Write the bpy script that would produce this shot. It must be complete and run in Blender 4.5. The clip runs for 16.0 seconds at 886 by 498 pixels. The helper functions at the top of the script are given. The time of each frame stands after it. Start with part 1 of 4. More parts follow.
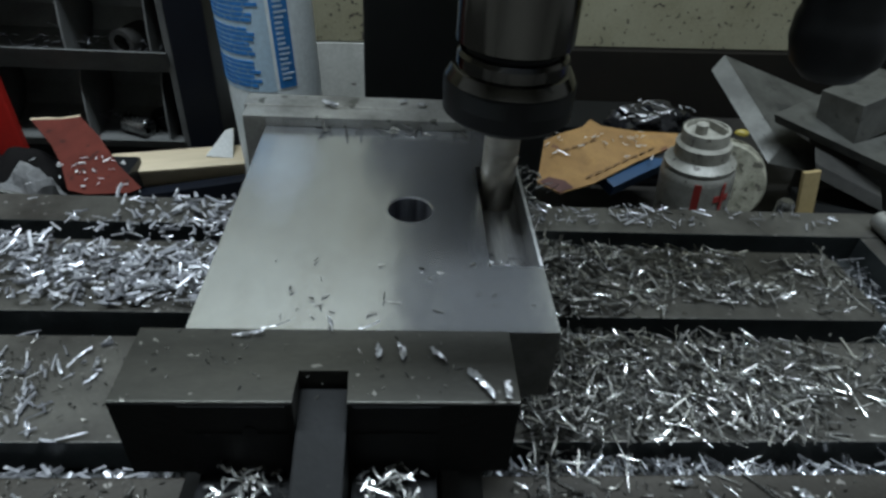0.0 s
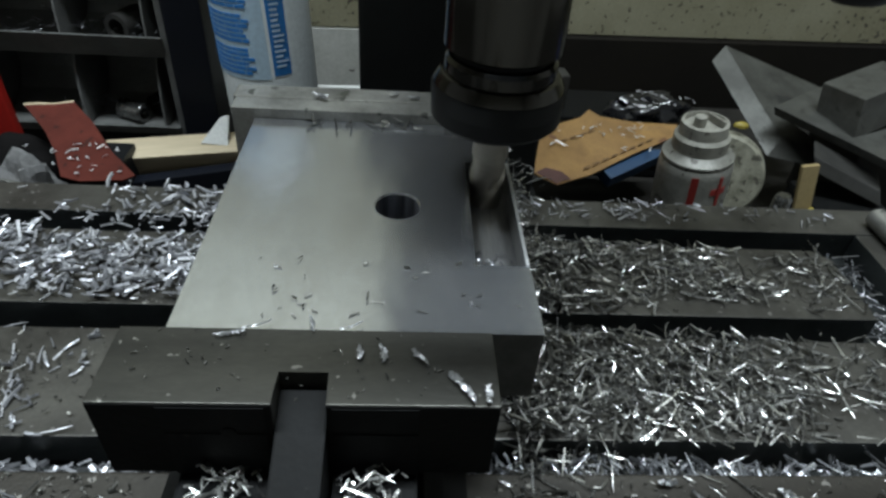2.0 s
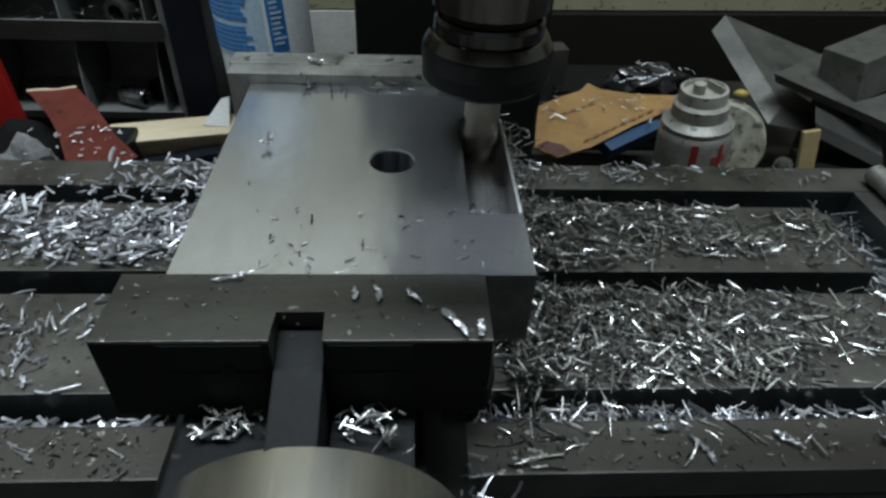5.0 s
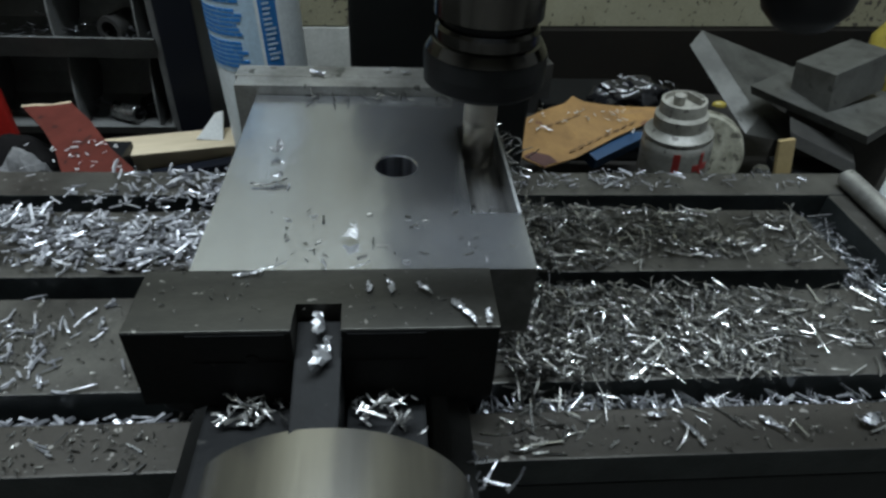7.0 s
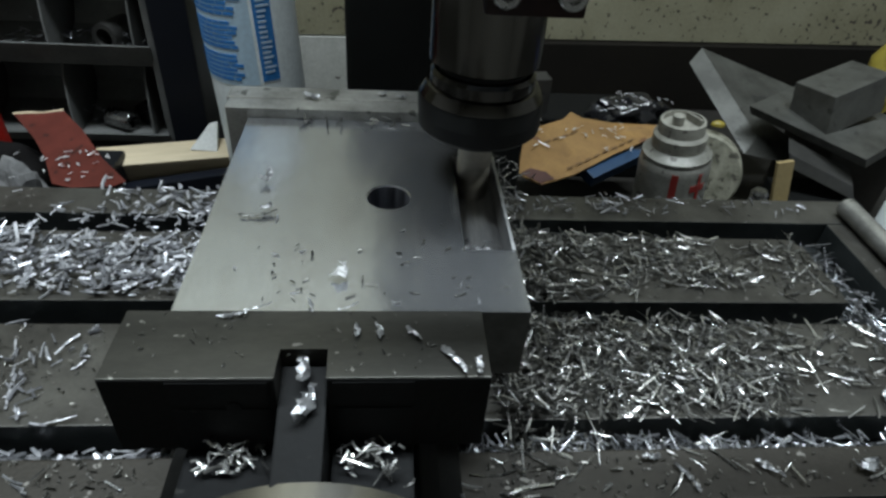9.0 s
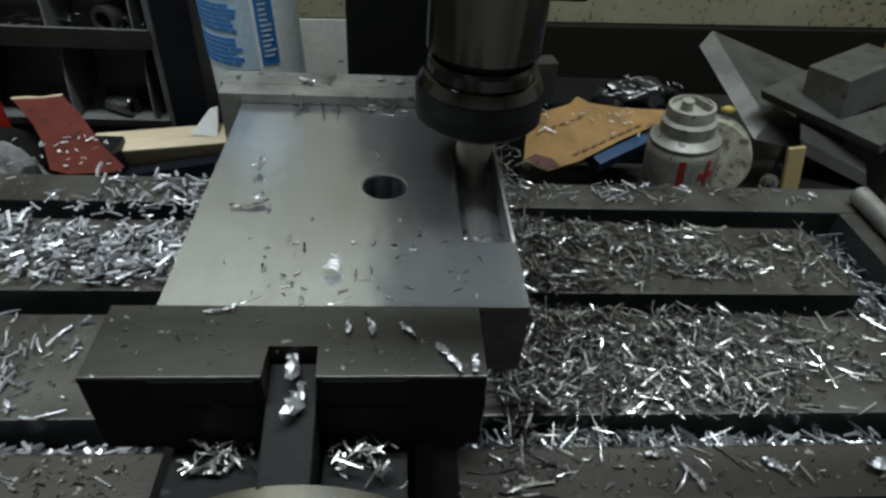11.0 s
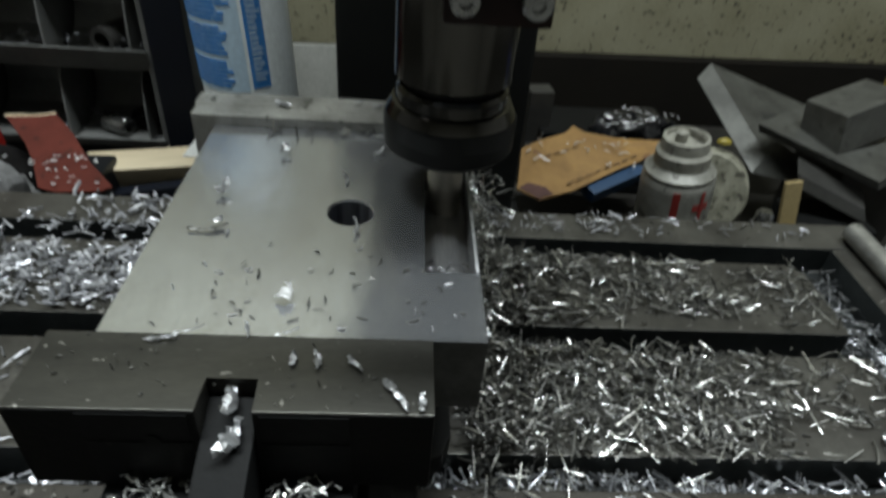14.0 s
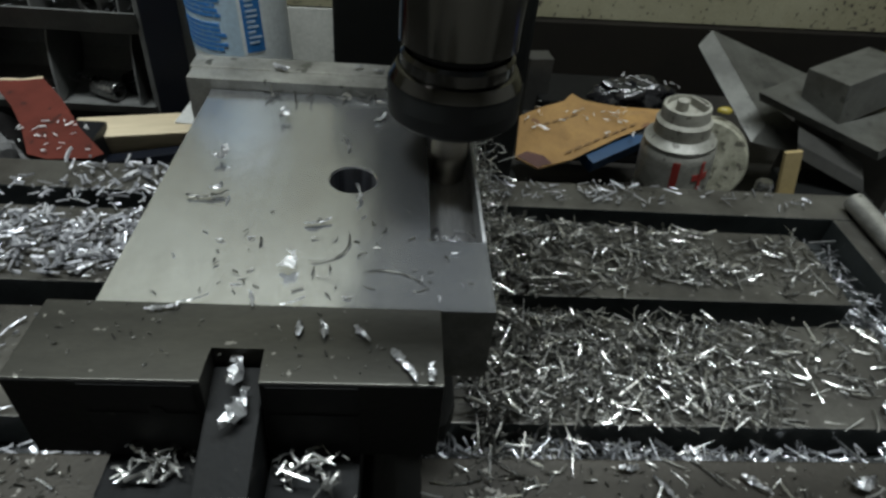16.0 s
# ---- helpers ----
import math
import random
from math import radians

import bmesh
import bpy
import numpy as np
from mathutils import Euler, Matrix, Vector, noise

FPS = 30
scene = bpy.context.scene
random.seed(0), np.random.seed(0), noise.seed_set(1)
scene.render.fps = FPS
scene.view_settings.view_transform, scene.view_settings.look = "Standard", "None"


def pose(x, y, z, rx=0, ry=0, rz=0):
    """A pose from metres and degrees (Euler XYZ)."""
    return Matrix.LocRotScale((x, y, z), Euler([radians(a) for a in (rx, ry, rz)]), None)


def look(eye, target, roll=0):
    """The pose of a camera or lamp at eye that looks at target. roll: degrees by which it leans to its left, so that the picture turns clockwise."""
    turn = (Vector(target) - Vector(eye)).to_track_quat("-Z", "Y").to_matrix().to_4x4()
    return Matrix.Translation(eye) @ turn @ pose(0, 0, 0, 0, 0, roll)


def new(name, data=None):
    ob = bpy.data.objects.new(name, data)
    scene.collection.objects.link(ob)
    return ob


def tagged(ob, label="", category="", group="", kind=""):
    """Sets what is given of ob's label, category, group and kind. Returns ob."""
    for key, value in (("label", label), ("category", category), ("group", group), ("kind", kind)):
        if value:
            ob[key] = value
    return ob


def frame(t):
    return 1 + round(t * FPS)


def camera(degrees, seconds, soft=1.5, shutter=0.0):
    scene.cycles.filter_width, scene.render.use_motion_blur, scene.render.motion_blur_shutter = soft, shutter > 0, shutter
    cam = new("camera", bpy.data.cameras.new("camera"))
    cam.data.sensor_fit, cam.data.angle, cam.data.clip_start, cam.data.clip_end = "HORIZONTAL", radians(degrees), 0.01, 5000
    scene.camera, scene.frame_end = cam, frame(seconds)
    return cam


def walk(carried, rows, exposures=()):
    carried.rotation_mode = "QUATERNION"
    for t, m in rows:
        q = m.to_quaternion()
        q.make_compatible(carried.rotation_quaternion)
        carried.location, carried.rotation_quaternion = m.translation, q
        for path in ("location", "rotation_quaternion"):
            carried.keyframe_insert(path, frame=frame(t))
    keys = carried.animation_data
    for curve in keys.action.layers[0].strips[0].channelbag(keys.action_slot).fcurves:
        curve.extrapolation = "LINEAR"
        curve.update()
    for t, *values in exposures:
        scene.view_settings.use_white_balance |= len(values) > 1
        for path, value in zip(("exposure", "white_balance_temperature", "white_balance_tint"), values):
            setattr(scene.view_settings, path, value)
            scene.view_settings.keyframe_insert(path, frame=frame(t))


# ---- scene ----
# Camera: hand-held above a milling vise. Rows: seconds, x, y, z, yaw, pitch, roll.
cam = camera(70.1, 16.0, soft=2.7, shutter=0.5)
PATH = [
    (0, 0.00408, -0.12098, 0.18802, -4.77, -37.34, 4.00),
    (0.5, 0.00656, -0.12756, 0.18345, -5.64, -37.38, 4.36),
    (1, 0.00619, -0.12697, 0.18393, -6.27, -37.47, 5.26),
    (1.5, 0.00537, -0.11972, 0.18598, -5.77, -36.92, 5.43),
    (2, 0.00870, -0.11727, 0.19044, -4.79, -38.67, 4.63),
    (2.5, 0.01174, -0.11357, 0.19394, -2.54, -40.35, 2.10),
    (3, 0.01113, -0.12734, 0.18448, -2.60, -39.71, 1.23),
    (3.5, 0.01030, -0.13074, 0.18602, -3.24, -39.53, 2.39),
    (4, 0.00953, -0.13238, 0.18842, -4.04, -38.66, 3.25),
    (4.5, 0.01273, -0.13049, 0.18382, -4.33, -39.63, 2.65),
    (5, 0.01287, -0.12800, 0.18264, -3.97, -39.54, 2.73),
    (7.5, 0.00455, -0.14175, 0.18807, -6.38, -37.60, 3.57),
    (8, 0.00544, -0.13305, 0.19061, -6.17, -37.30, 4.47),
    (10.5, 0.00977, -0.12607, 0.19092, -5.96, -39.02, 4.03),
    (11, 0.01080, -0.12269, 0.18848, -5.53, -39.20, 4.13),
    (11.5, 0.00902, -0.12233, 0.18804, -5.77, -39.23, 4.53),
    (12, 0.00981, -0.12466, 0.18669, -5.95, -39.63, 4.22),
    (12.5, 0.00719, -0.13269, 0.19268, -6.54, -36.64, 4.46),
    (12.7, 0.00623, -0.12771, 0.19539, -4.80, -34.21, 4.66),
    (13, 0.00131, -0.12187, 0.20181, 4.02, -33.70, 2.13),
    (13.25, 0.01150, -0.12100, 0.20000, 3.73, -33.55, 1.65),
    (13.5, 0.00819, -0.12556, 0.20366, 3.14, -33.42, 2.18),
    (13.8, 0.01478, -0.12384, 0.19228, 0.60, -33.77, 2.52),
    (14, 0.02479, -0.11687, 0.18584, -4.53, -36.92, 4.86),
    (14.5, 0.01700, -0.09426, 0.18274, -3.66, -40.54, 6.05),
    (15, 0.02219, -0.09910, 0.18540, -3.10, -40.38, 4.60),
    (15.5, 0.02207, -0.11122, 0.17913, -3.97, -40.41, 4.23),
    (16, 0.02096, -0.11419, 0.18312, -5.75, -39.59, 5.77),
]
walk(cam, [(t, pose(x, y, z, 90 + pitch, 0, yaw) @ pose(0, 0, 0, 0, 0, roll)) for t, x, y, z, yaw, pitch, roll in PATH],
     exposures=[(t, 0.0, kelvin, 10) for t, kelvin in (
         (0.0, 6140), (0.5, 6140), (1.0, 6360), (2.5, 6500), (3.0, 6690), (3.5, 6690), (4.0, 6390), (5.0, 6340), (7.5, 6170), (8.0, 6280),
         (10.5, 6500), (11.0, 6610), (11.5, 6720), (12.5, 6750), (13.0, 6530), (13.5, 6640), (14.0, 6780), (16.0, 6750))])

# ---- light ----
world = bpy.data.worlds.new("workshop_air")
scene.world = world
world.use_nodes = True
world.node_tree.nodes["Background"].inputs[0].default_value = (0.75, 0.85, 1.0, 1)
world.node_tree.nodes["Background"].inputs[1].default_value = 0.02


def area_lamp(name, m, sx, sy, watts, color):
    data = bpy.data.lights.new(name, "AREA")
    data.shape, data.size, data.size_y, data.energy, data.color = "RECTANGLE", sx, sy, watts, color
    ob = new(name, data)
    ob.matrix_world = m
    return ob


# One fluorescent fitting on the ceiling of the small workshop.
area_lamp("ceiling_tube", look((0.0, 0.12, 1.28), (0.0, 0.12, 0)), 1.3, 0.14, 33.0, (0.85, 0.955, 1.0))


# ---- materials ----
def mat(name, color, rough=0.5, metal=0.0, second=None, scale=60.0, amount=0.5, fine=600.0, bump=0.05, rvar=0.12, stretch=(1, 1, 1), spots=None, spec=0.5, island=None, wave=None):
    """Base colour mixed with a second one by coarse noise, fine grain in colour and bump, optional sparse spots."""
    m = bpy.data.materials.new(name)
    m.use_nodes = True
    nt = m.node_tree
    n, l = nt.nodes, nt.links
    b = n["Principled BSDF"]
    b.inputs["Metallic"].default_value = metal
    b.inputs["Specular IOR Level"].default_value = spec
    co = n.new("ShaderNodeTexCoord")
    mp = n.new("ShaderNodeMapping")
    mp.inputs["Scale"].default_value = stretch
    l.new(co.outputs["Object"], mp.inputs[0])
    a = n.new("ShaderNodeTexNoise")
    a.inputs["Scale"].default_value, a.inputs["Detail"].default_value, a.inputs["Roughness"].default_value = scale, 6, 0.62
    f = n.new("ShaderNodeTexNoise")
    f.inputs["Scale"].default_value, f.inputs["Detail"].default_value = fine, 3
    l.new(mp.outputs[0], a.inputs[0])
    l.new(mp.outputs[0], f.inputs[0])
    second = second or tuple(c * 0.55 for c in color)
    ramp = n.new("ShaderNodeValToRGB")
    ramp.color_ramp.elements[0].position, ramp.color_ramp.elements[1].position = 0.36, 0.66
    ramp.color_ramp.elements[0].color, ramp.color_ramp.elements[1].color = (0, 0, 0, 1), (amount, amount, amount, 1)
    l.new(a.outputs[0], ramp.inputs[0])
    mix = n.new("ShaderNodeMix")
    mix.data_type = "RGBA"
    mix.inputs[6].default_value, mix.inputs[7].default_value = (*color, 1), (*second, 1)
    l.new(ramp.outputs[0], mix.inputs[0])
    grain = n.new("ShaderNodeMix")
    grain.data_type, grain.blend_type = "RGBA", "MULTIPLY"
    grain.inputs[0].default_value = 0.35
    l.new(mix.outputs[2], grain.inputs[6])
    l.new(f.outputs[0], grain.inputs[7])
    out = grain.outputs[2]
    if spots:
        sc, thr, col = spots
        v = n.new("ShaderNodeTexNoise")
        v.inputs["Scale"].default_value, v.inputs["Detail"].default_value = sc, 2
        l.new(co.outputs["Object"], v.inputs[0])
        sr = n.new("ShaderNodeValToRGB")
        sr.color_ramp.elements[0].position, sr.color_ramp.elements[1].position = thr, thr + 0.03
        # spots gather where the coarse noise is high
        near = n.new("ShaderNodeMath")
        near.operation = "MULTIPLY_ADD"
        near.inputs[1].default_value, near.inputs[2].default_value = 0.3, -0.145
        l.new(a.outputs[0], near.inputs[0])
        both = n.new("ShaderNodeMath")
        l.new(v.outputs[0], both.inputs[0])
        l.new(near.outputs[0], both.inputs[1])
        l.new(both.outputs[0], sr.inputs[0])
        sm = n.new("ShaderNodeMix")
        sm.data_type = "RGBA"
        l.new(sr.outputs[0], sm.inputs[0])
        l.new(out, sm.inputs[6])
        sm.inputs[7].default_value = (*col, 1)
        out = sm.outputs[2]
    if island:
        # every loose chip takes a shade of its own
        geo = n.new("ShaderNodeNewGeometry")
        shade = n.new("ShaderNodeValToRGB")
        shade.color_ramp.elements[0].color, shade.color_ramp.elements[1].color = (island[0],) * 3 + (1,), (1, 1, 1, 1)
        mid = shade.color_ramp.elements.new(0.5)
        mid.color = (island[1],) * 3 + (1,)
        l.new(geo.outputs["Random Per Island"], shade.inputs[0])
        tint = n.new("ShaderNodeMix")
        tint.data_type, tint.blend_type = "RGBA", "MULTIPLY"
        tint.inputs[0].default_value = 1.0
        l.new(out, tint.inputs[6])
        l.new(shade.outputs[0], tint.inputs[7])
        out = tint.outputs[2]
    l.new(out, b.inputs["Base Color"])
    rr = n.new("ShaderNodeMapRange")
    rr.inputs["To Min"].default_value, rr.inputs["To Max"].default_value = max(0.03, rough - rvar), min(1, rough + rvar)
    l.new(a.outputs[0], rr.inputs[0])
    l.new(rr.outputs[0], b.inputs["Roughness"])
    if bump:
        bp = n.new("ShaderNodeBump")
        bp.inputs["Strength"].default_value, bp.inputs["Distance"].default_value = bump, 0.0006
        l.new(f.outputs[0], bp.inputs["Height"])
        l.new(bp.outputs[0], b.inputs["Normal"])
        if wave:
            # slow unevenness left by grinding
            wn = n.new("ShaderNodeTexNoise")
            wn.inputs["Scale"].default_value, wn.inputs["Detail"].default_value = wave[0], 2
            l.new(mp.outputs[0], wn.inputs[0])
            wb = n.new("ShaderNodeBump")
            wb.inputs["Strength"].default_value, wb.inputs["Distance"].default_value = wave[1], 0.002
            l.new(wn.outputs[0], wb.inputs["Height"])
            l.new(wb.outputs[0], bp.inputs["Normal"])
    return m


PLATE = mat("machined_steel", (0.73, 0.755, 0.80), 0.21, 0.92, (0.60, 0.605, 0.62), 48, 0.95, 900, 0.012, 0.08, (1, 0.5, 1), wave=(48, 0.22))
# Darker copy of the plate steel; shade of its upright sides is painted in.
PLATE_SIDE = mat("shaded_side_steel", (0.15, 0.15, 0.145), 0.5, 0.7, (0.06, 0.06, 0.055), 60, 0.8)
CUT = mat("fresh_cut_steel", (0.60, 0.60, 0.60), 0.34, 0.75, (0.26, 0.26, 0.28), 110, 0.9, 1500, 0.05, 0.1, (1, 0.12, 1))
# Paler and less metallic than the plate, so the edge highlight is painted on.
BURR = mat("highlit_burr", (0.85, 0.86, 0.88), 0.38, 0.5, (0.5, 0.5, 0.52), 300, 0.8)
BORE = mat("bored_steel_wall", (0.60, 0.62, 0.68), 0.36, 0.85, (0.12, 0.12, 0.14), 260, 1.0, 1500, 0.05, 0.08, (1, 1, 0.04))
JAW = mat("ground_jaw_steel", (0.074, 0.072, 0.064), 0.38, 0.7, (0.030, 0.029, 0.025), 22, 0.98, 900, 0.08, 0.14, (0.5, 1.6, 1), spots=(260, 0.70, (0.2, 0.195, 0.18)))
FIXJ = mat("worn_fixed_jaw_steel", (0.44, 0.435, 0.41), 0.40, 0.65, (0.16, 0.157, 0.145), 40, 0.9, 900, 0.06, 0.1, spots=(150, 0.66, (0.09, 0.09, 0.08)))
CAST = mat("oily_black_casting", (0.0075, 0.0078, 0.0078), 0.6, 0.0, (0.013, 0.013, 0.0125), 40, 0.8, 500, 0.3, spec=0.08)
BARM = mat("dark_guide_bar", (0.0085, 0.009, 0.0096), 0.55, 0.0, (0.014, 0.014, 0.014), 60, 0.8, 500, 0.15, spec=0.08, spots=(90, 0.66, (0.03, 0.03, 0.028)))
TABLE = mat("stained_table_iron", (0.118, 0.113, 0.102), 0.38, 0.45, (0.032, 0.029, 0.025), 24, 0.98, 700, 0.2, 0.14, spots=(220, 0.69, (0.22, 0.21, 0.2)))
RAILM = mat("oily_brown_rail_iron", (0.045, 0.040, 0.033), 0.46, 0.4, (0.028, 0.024, 0.019), 26, 0.98, 700, 0.2, 0.14, spots=(200, 0.68, (0.2, 0.19, 0.175)))
SLOT = mat("dark_slot_iron", (0.02, 0.023, 0.024), 0.5, 0.0, (0.02, 0.022, 0.022), 40, 0.8, spec=0.3)
# Oily iron darkened further: shade of the upright slot walls is in the colour.
FLANK = mat("oily_shaded_flank", (0.055, 0.063, 0.064), 0.40, 0.2, (0.026, 0.031, 0.032), 50, 0.9, 600, 0.2, spec=0.35)
COLLAR = mat("brushed_collar_steel", (0.37, 0.355, 0.315), 0.24, 0.92, (0.30, 0.285, 0.25), 60, 0.8, 900, 0.03, 0.06, (1, 0.06, 1))
CHIP = mat("bright_swarf", (0.84, 0.86, 0.91), 0.29, 0.75, (0.40, 0.40, 0.43), 200, 0.8, 1200, 0.15, island=(0.12, 0.5))
CHIPS = mat("pale_swarf", (0.78, 0.79, 0.84), 0.36, 0.55, (0.5, 0.5, 0.54), 200, 0.8, 1200, 0.15, island=(0.22, 0.62))
CHIPW = mat("dulled_swarf", (0.90, 0.90, 0.87), 0.27, 0.78, (0.5, 0.49, 0.47), 200, 0.8, 1200, 0.15, island=(0.10, 0.5))
# Near-white and barely metallic: the chips' glint is put into the colour.
CHIPL = mat("glint_white_swarf", (0.88, 0.88, 0.88), 0.4, 0.3, (0.7, 0.7, 0.7), 200, 0.6)
CHIPB = mat("curled_bright_chip", (0.60, 0.61, 0.63), 0.32, 0.7, (0.12, 0.12, 0.125), 260, 1.0, 1200, 0.3)
CHIPD = mat("dark_swarf", (0.34, 0.335, 0.31), 0.36, 0.6, (0.12, 0.115, 0.10), 160, 0.8, 1200, 0.1, island=(0.08, 0.35))
CHUCK = mat("blackened_chuck_steel", (0.009, 0.009, 0.0095), 0.42, 0.0, (0.011, 0.011, 0.011), 60, 0.7, 900, 0.05, spec=0.12)
QUILL = mat("worn_spindle_steel", (0.16, 0.153, 0.138), 0.15, 0.97, (0.05, 0.047, 0.042), 70, 0.98, 900, 0.04, 0.08, (1, 1, 0.05))
CUTTER = mat("end_mill_steel", (0.46, 0.43, 0.38), 0.34, 0.9, (0.25, 0.23, 0.2), 120, 0.6)
BODYM = mat("dark_chuck_steel", (0.10, 0.096, 0.088), 0.15, 0.97, (0.03, 0.028, 0.026), 70, 0.95, 900, 0.04, 0.08, (1, 1, 0.06))
HEAD = mat("dark_machine_paint", (0.013, 0.014, 0.0135), 0.5, 0.0, (0.008, 0.008, 0.008), 20, 0.7, 500, 0.15, spec=0.2)
REDCAST = mat("dark_red_machine_paint", (0.016, 0.007, 0.0055), 0.5, 0.0, (0.008, 0.005, 0.0045), 30, 0.7, 500, 0.2, spec=0.15)
WALL = mat("spattered_wall_paint", (0.345, 0.325, 0.225), 0.6, 0.0, (0.225, 0.205, 0.125), 9, 0.8, 300, 0.1, spots=(150, 0.635, (0.05, 0.04, 0.03)))
SKIRT = mat("grey_wall_strip", (0.60, 0.60, 0.56), 0.6, 0.0, (0.42, 0.42, 0.38), 14, 0.7, 300, 0.1, spots=(90, 0.70, (0.1, 0.09, 0.08)))
BOARD = mat("dark_brown_board", (0.013, 0.0108, 0.008), 0.75, 0.0, (0.008, 0.0068, 0.0055), 9, 0.8, 300, 0.2, spec=0.15)
BENCH = mat("dirty_bench", (0.035, 0.032, 0.028), 0.6, 0.0, (0.015, 0.014, 0.012), 18, 0.8, 300, 0.3, spec=0.25)
# Pale plaster of the unseen walls, raised in albedo to bounce fill light.
ROOM = mat("pale_fill_plaster", (0.72, 0.71, 0.68), 0.8, 0.0, (0.6, 0.59, 0.56), 3, 0.6, 100, 0.1)
FLOORM = mat("concrete_floor", (0.16, 0.155, 0.15), 0.8, 0.0, (0.1, 0.1, 0.095), 6, 0.7, 100, 0.2)
BIN = mat("grey_bin_plastic", (0.18, 0.182, 0.176), 0.34, 0.0, (0.10, 0.10, 0.096), 30, 0.8, 400, 0.05)
BLACKP = mat("black_plastic", (0.008, 0.009, 0.010), 0.45, 0.0, (0.015, 0.015, 0.017), 20, 0.6, 300, 0.05, spec=0.25)
NAVY = mat("navy_plastic", (0.007, 0.009, 0.015), 0.45, 0.0, (0.005, 0.006, 0.009), 30, 0.6, spec=0.25)
REDP = mat("red_plastic", (0.30, 0.012, 0.008), 0.42, 0.0, (0.2, 0.01, 0.006), 20, 0.6, 300, 0.05)
TAG = mat("red_brown_sandpaper", (0.118, 0.028, 0.020), 0.85, 0.0, (0.075, 0.020, 0.015), 35, 0.8, 1600, 0.3, spec=0.12, spots=(130, 0.68, (0.04, 0.015, 0.012)))
CREAM = mat("pale_wood", (0.62, 0.52, 0.36), 0.6, 0.0, (0.5, 0.4, 0.26), 30, 0.6, 300, 0.1, 0.1, (0.15, 1, 1))
WHITE = mat("white_paper", (0.88, 0.89, 0.87), 0.7, 0.0, (0.75, 0.75, 0.73), 30, 0.4)
BOTTLE = mat("white_bottle_plastic", (0.90, 0.95, 0.95), 0.35, 0.0, (0.78, 0.84, 0.85), 20, 0.5, 300, 0.03)
BLUE = mat("blue_print", (0.05, 0.27, 0.70), 0.4, 0.0, (0.04, 0.22, 0.6), 60, 0.5, 300, 0.0)
PALEBLUE = mat("pale_blue_print", (0.62, 0.80, 0.95), 0.4, 0.0, (0.55, 0.74, 0.9), 60, 0.5, 300, 0.0)
CARD = mat("oily_tan_card", (0.345, 0.19, 0.053), 0.7, 0.0, (0.2, 0.105, 0.032), 26, 0.9, 500, 0.2, spots=(70, 0.67, (0.12, 0.052, 0.02)))
PRINT = mat("faded_brown_print", (0.16, 0.082, 0.027), 0.7)
DARKRED = mat("dried_dark_red_stain", (0.08, 0.02, 0.012), 0.6, 0.0)
BLUEP = mat("blue_plastic", (0.012, 0.05, 0.12), 0.45, 0.0, (0.012, 0.05, 0.12), 40, 0.6)
CANM = mat("dusty_white_tin", (0.33, 0.325, 0.295), 0.45, 0.2, (0.2, 0.195, 0.17), 60, 0.95, 500, 0.1, spots=(110, 0.64, (0.07, 0.065, 0.055)))
CAPM = mat("dusty_white_cap", (0.37, 0.36, 0.31), 0.6, 0.0, (0.22, 0.21, 0.18), 70, 0.95, 500, 0.2, spots=(150, 0.66, (0.11, 0.10, 0.085)))
REDM = mat("red_print", (0.36, 0.035, 0.028), 0.5, 0.0, (0.26, 0.03, 0.025), 80, 0.6)
TAPE = mat("dirty_tape_roll", (0.34, 0.33, 0.26), 0.6, 0.0, (0.13, 0.125, 0.09), 90, 0.95, 400, 0.5, spots=(160, 0.60, (0.07, 0.065, 0.05)))
ALU = mat("dull_aluminium", (0.115, 0.115, 0.105), 0.42, 0.35, (0.056, 0.055, 0.049), 34, 0.95, 600, 0.1, 0.14, spots=(90, 0.65, (0.045, 0.044, 0.04)))
ALUD = mat("dark_mill_scale", (0.07, 0.068, 0.063), 0.5, 0.3, (0.03, 0.029, 0.027), 30, 0.8, 600, 0.15)
YELLOW = mat("yellow_plastic", (0.34, 0.27, 0.04), 0.45, 0.0, (0.2, 0.15, 0.025), 30, 0.7)
LATH = mat("tan_wood_lath", (0.36, 0.275, 0.13), 0.65, 0.0, (0.27, 0.20, 0.09), 40, 0.6, 300, 0.2)
RAG = mat("grey_rag", (0.19, 0.187, 0.185), 0.9, 0.0, (0.1, 0.1, 0.105), 40, 0.8, 900, 0.5)
BLACKRAG = mat("black_cloth", (0.008, 0.0075, 0.0075), 0.95, 0.0, (0.012, 0.011, 0.011), 40, 0.8, 900, 0.5, spec=0.05)
MAROON = mat("maroon_cloth", (0.055, 0.011, 0.02), 0.85, 0.0, (0.03, 0.007, 0.012), 40, 0.8, 900, 0.5)
BAG = mat("crumpled_black_film", (0.012, 0.012, 0.014), 0.18, 0.0, (0.02, 0.02, 0.02), 60, 0.5)
STEEL = mat("bolt_steel", (0.34, 0.34, 0.33), 0.26, 0.95, (0.16, 0.16, 0.155), 200, 0.7)


# ---- mesh helpers ----
def part(name, bm, material, parent=None, label="", smooth=False):
    me = bpy.data.meshes.new(name)
    bmesh.ops.recalc_face_normals(bm, faces=bm.faces)
    for f in bm.faces:
        f.smooth = smooth
    for e in bm.edges:
        if smooth and len(e.link_faces) == 2 and e.calc_face_angle() > 0.6:
            e.smooth = False
    bm.to_mesh(me)
    bm.free()
    me.materials.append(material)
    ob = new(name, me)
    if parent:
        ob.parent = parent
    if label:
        ob["label"] = label
    return ob


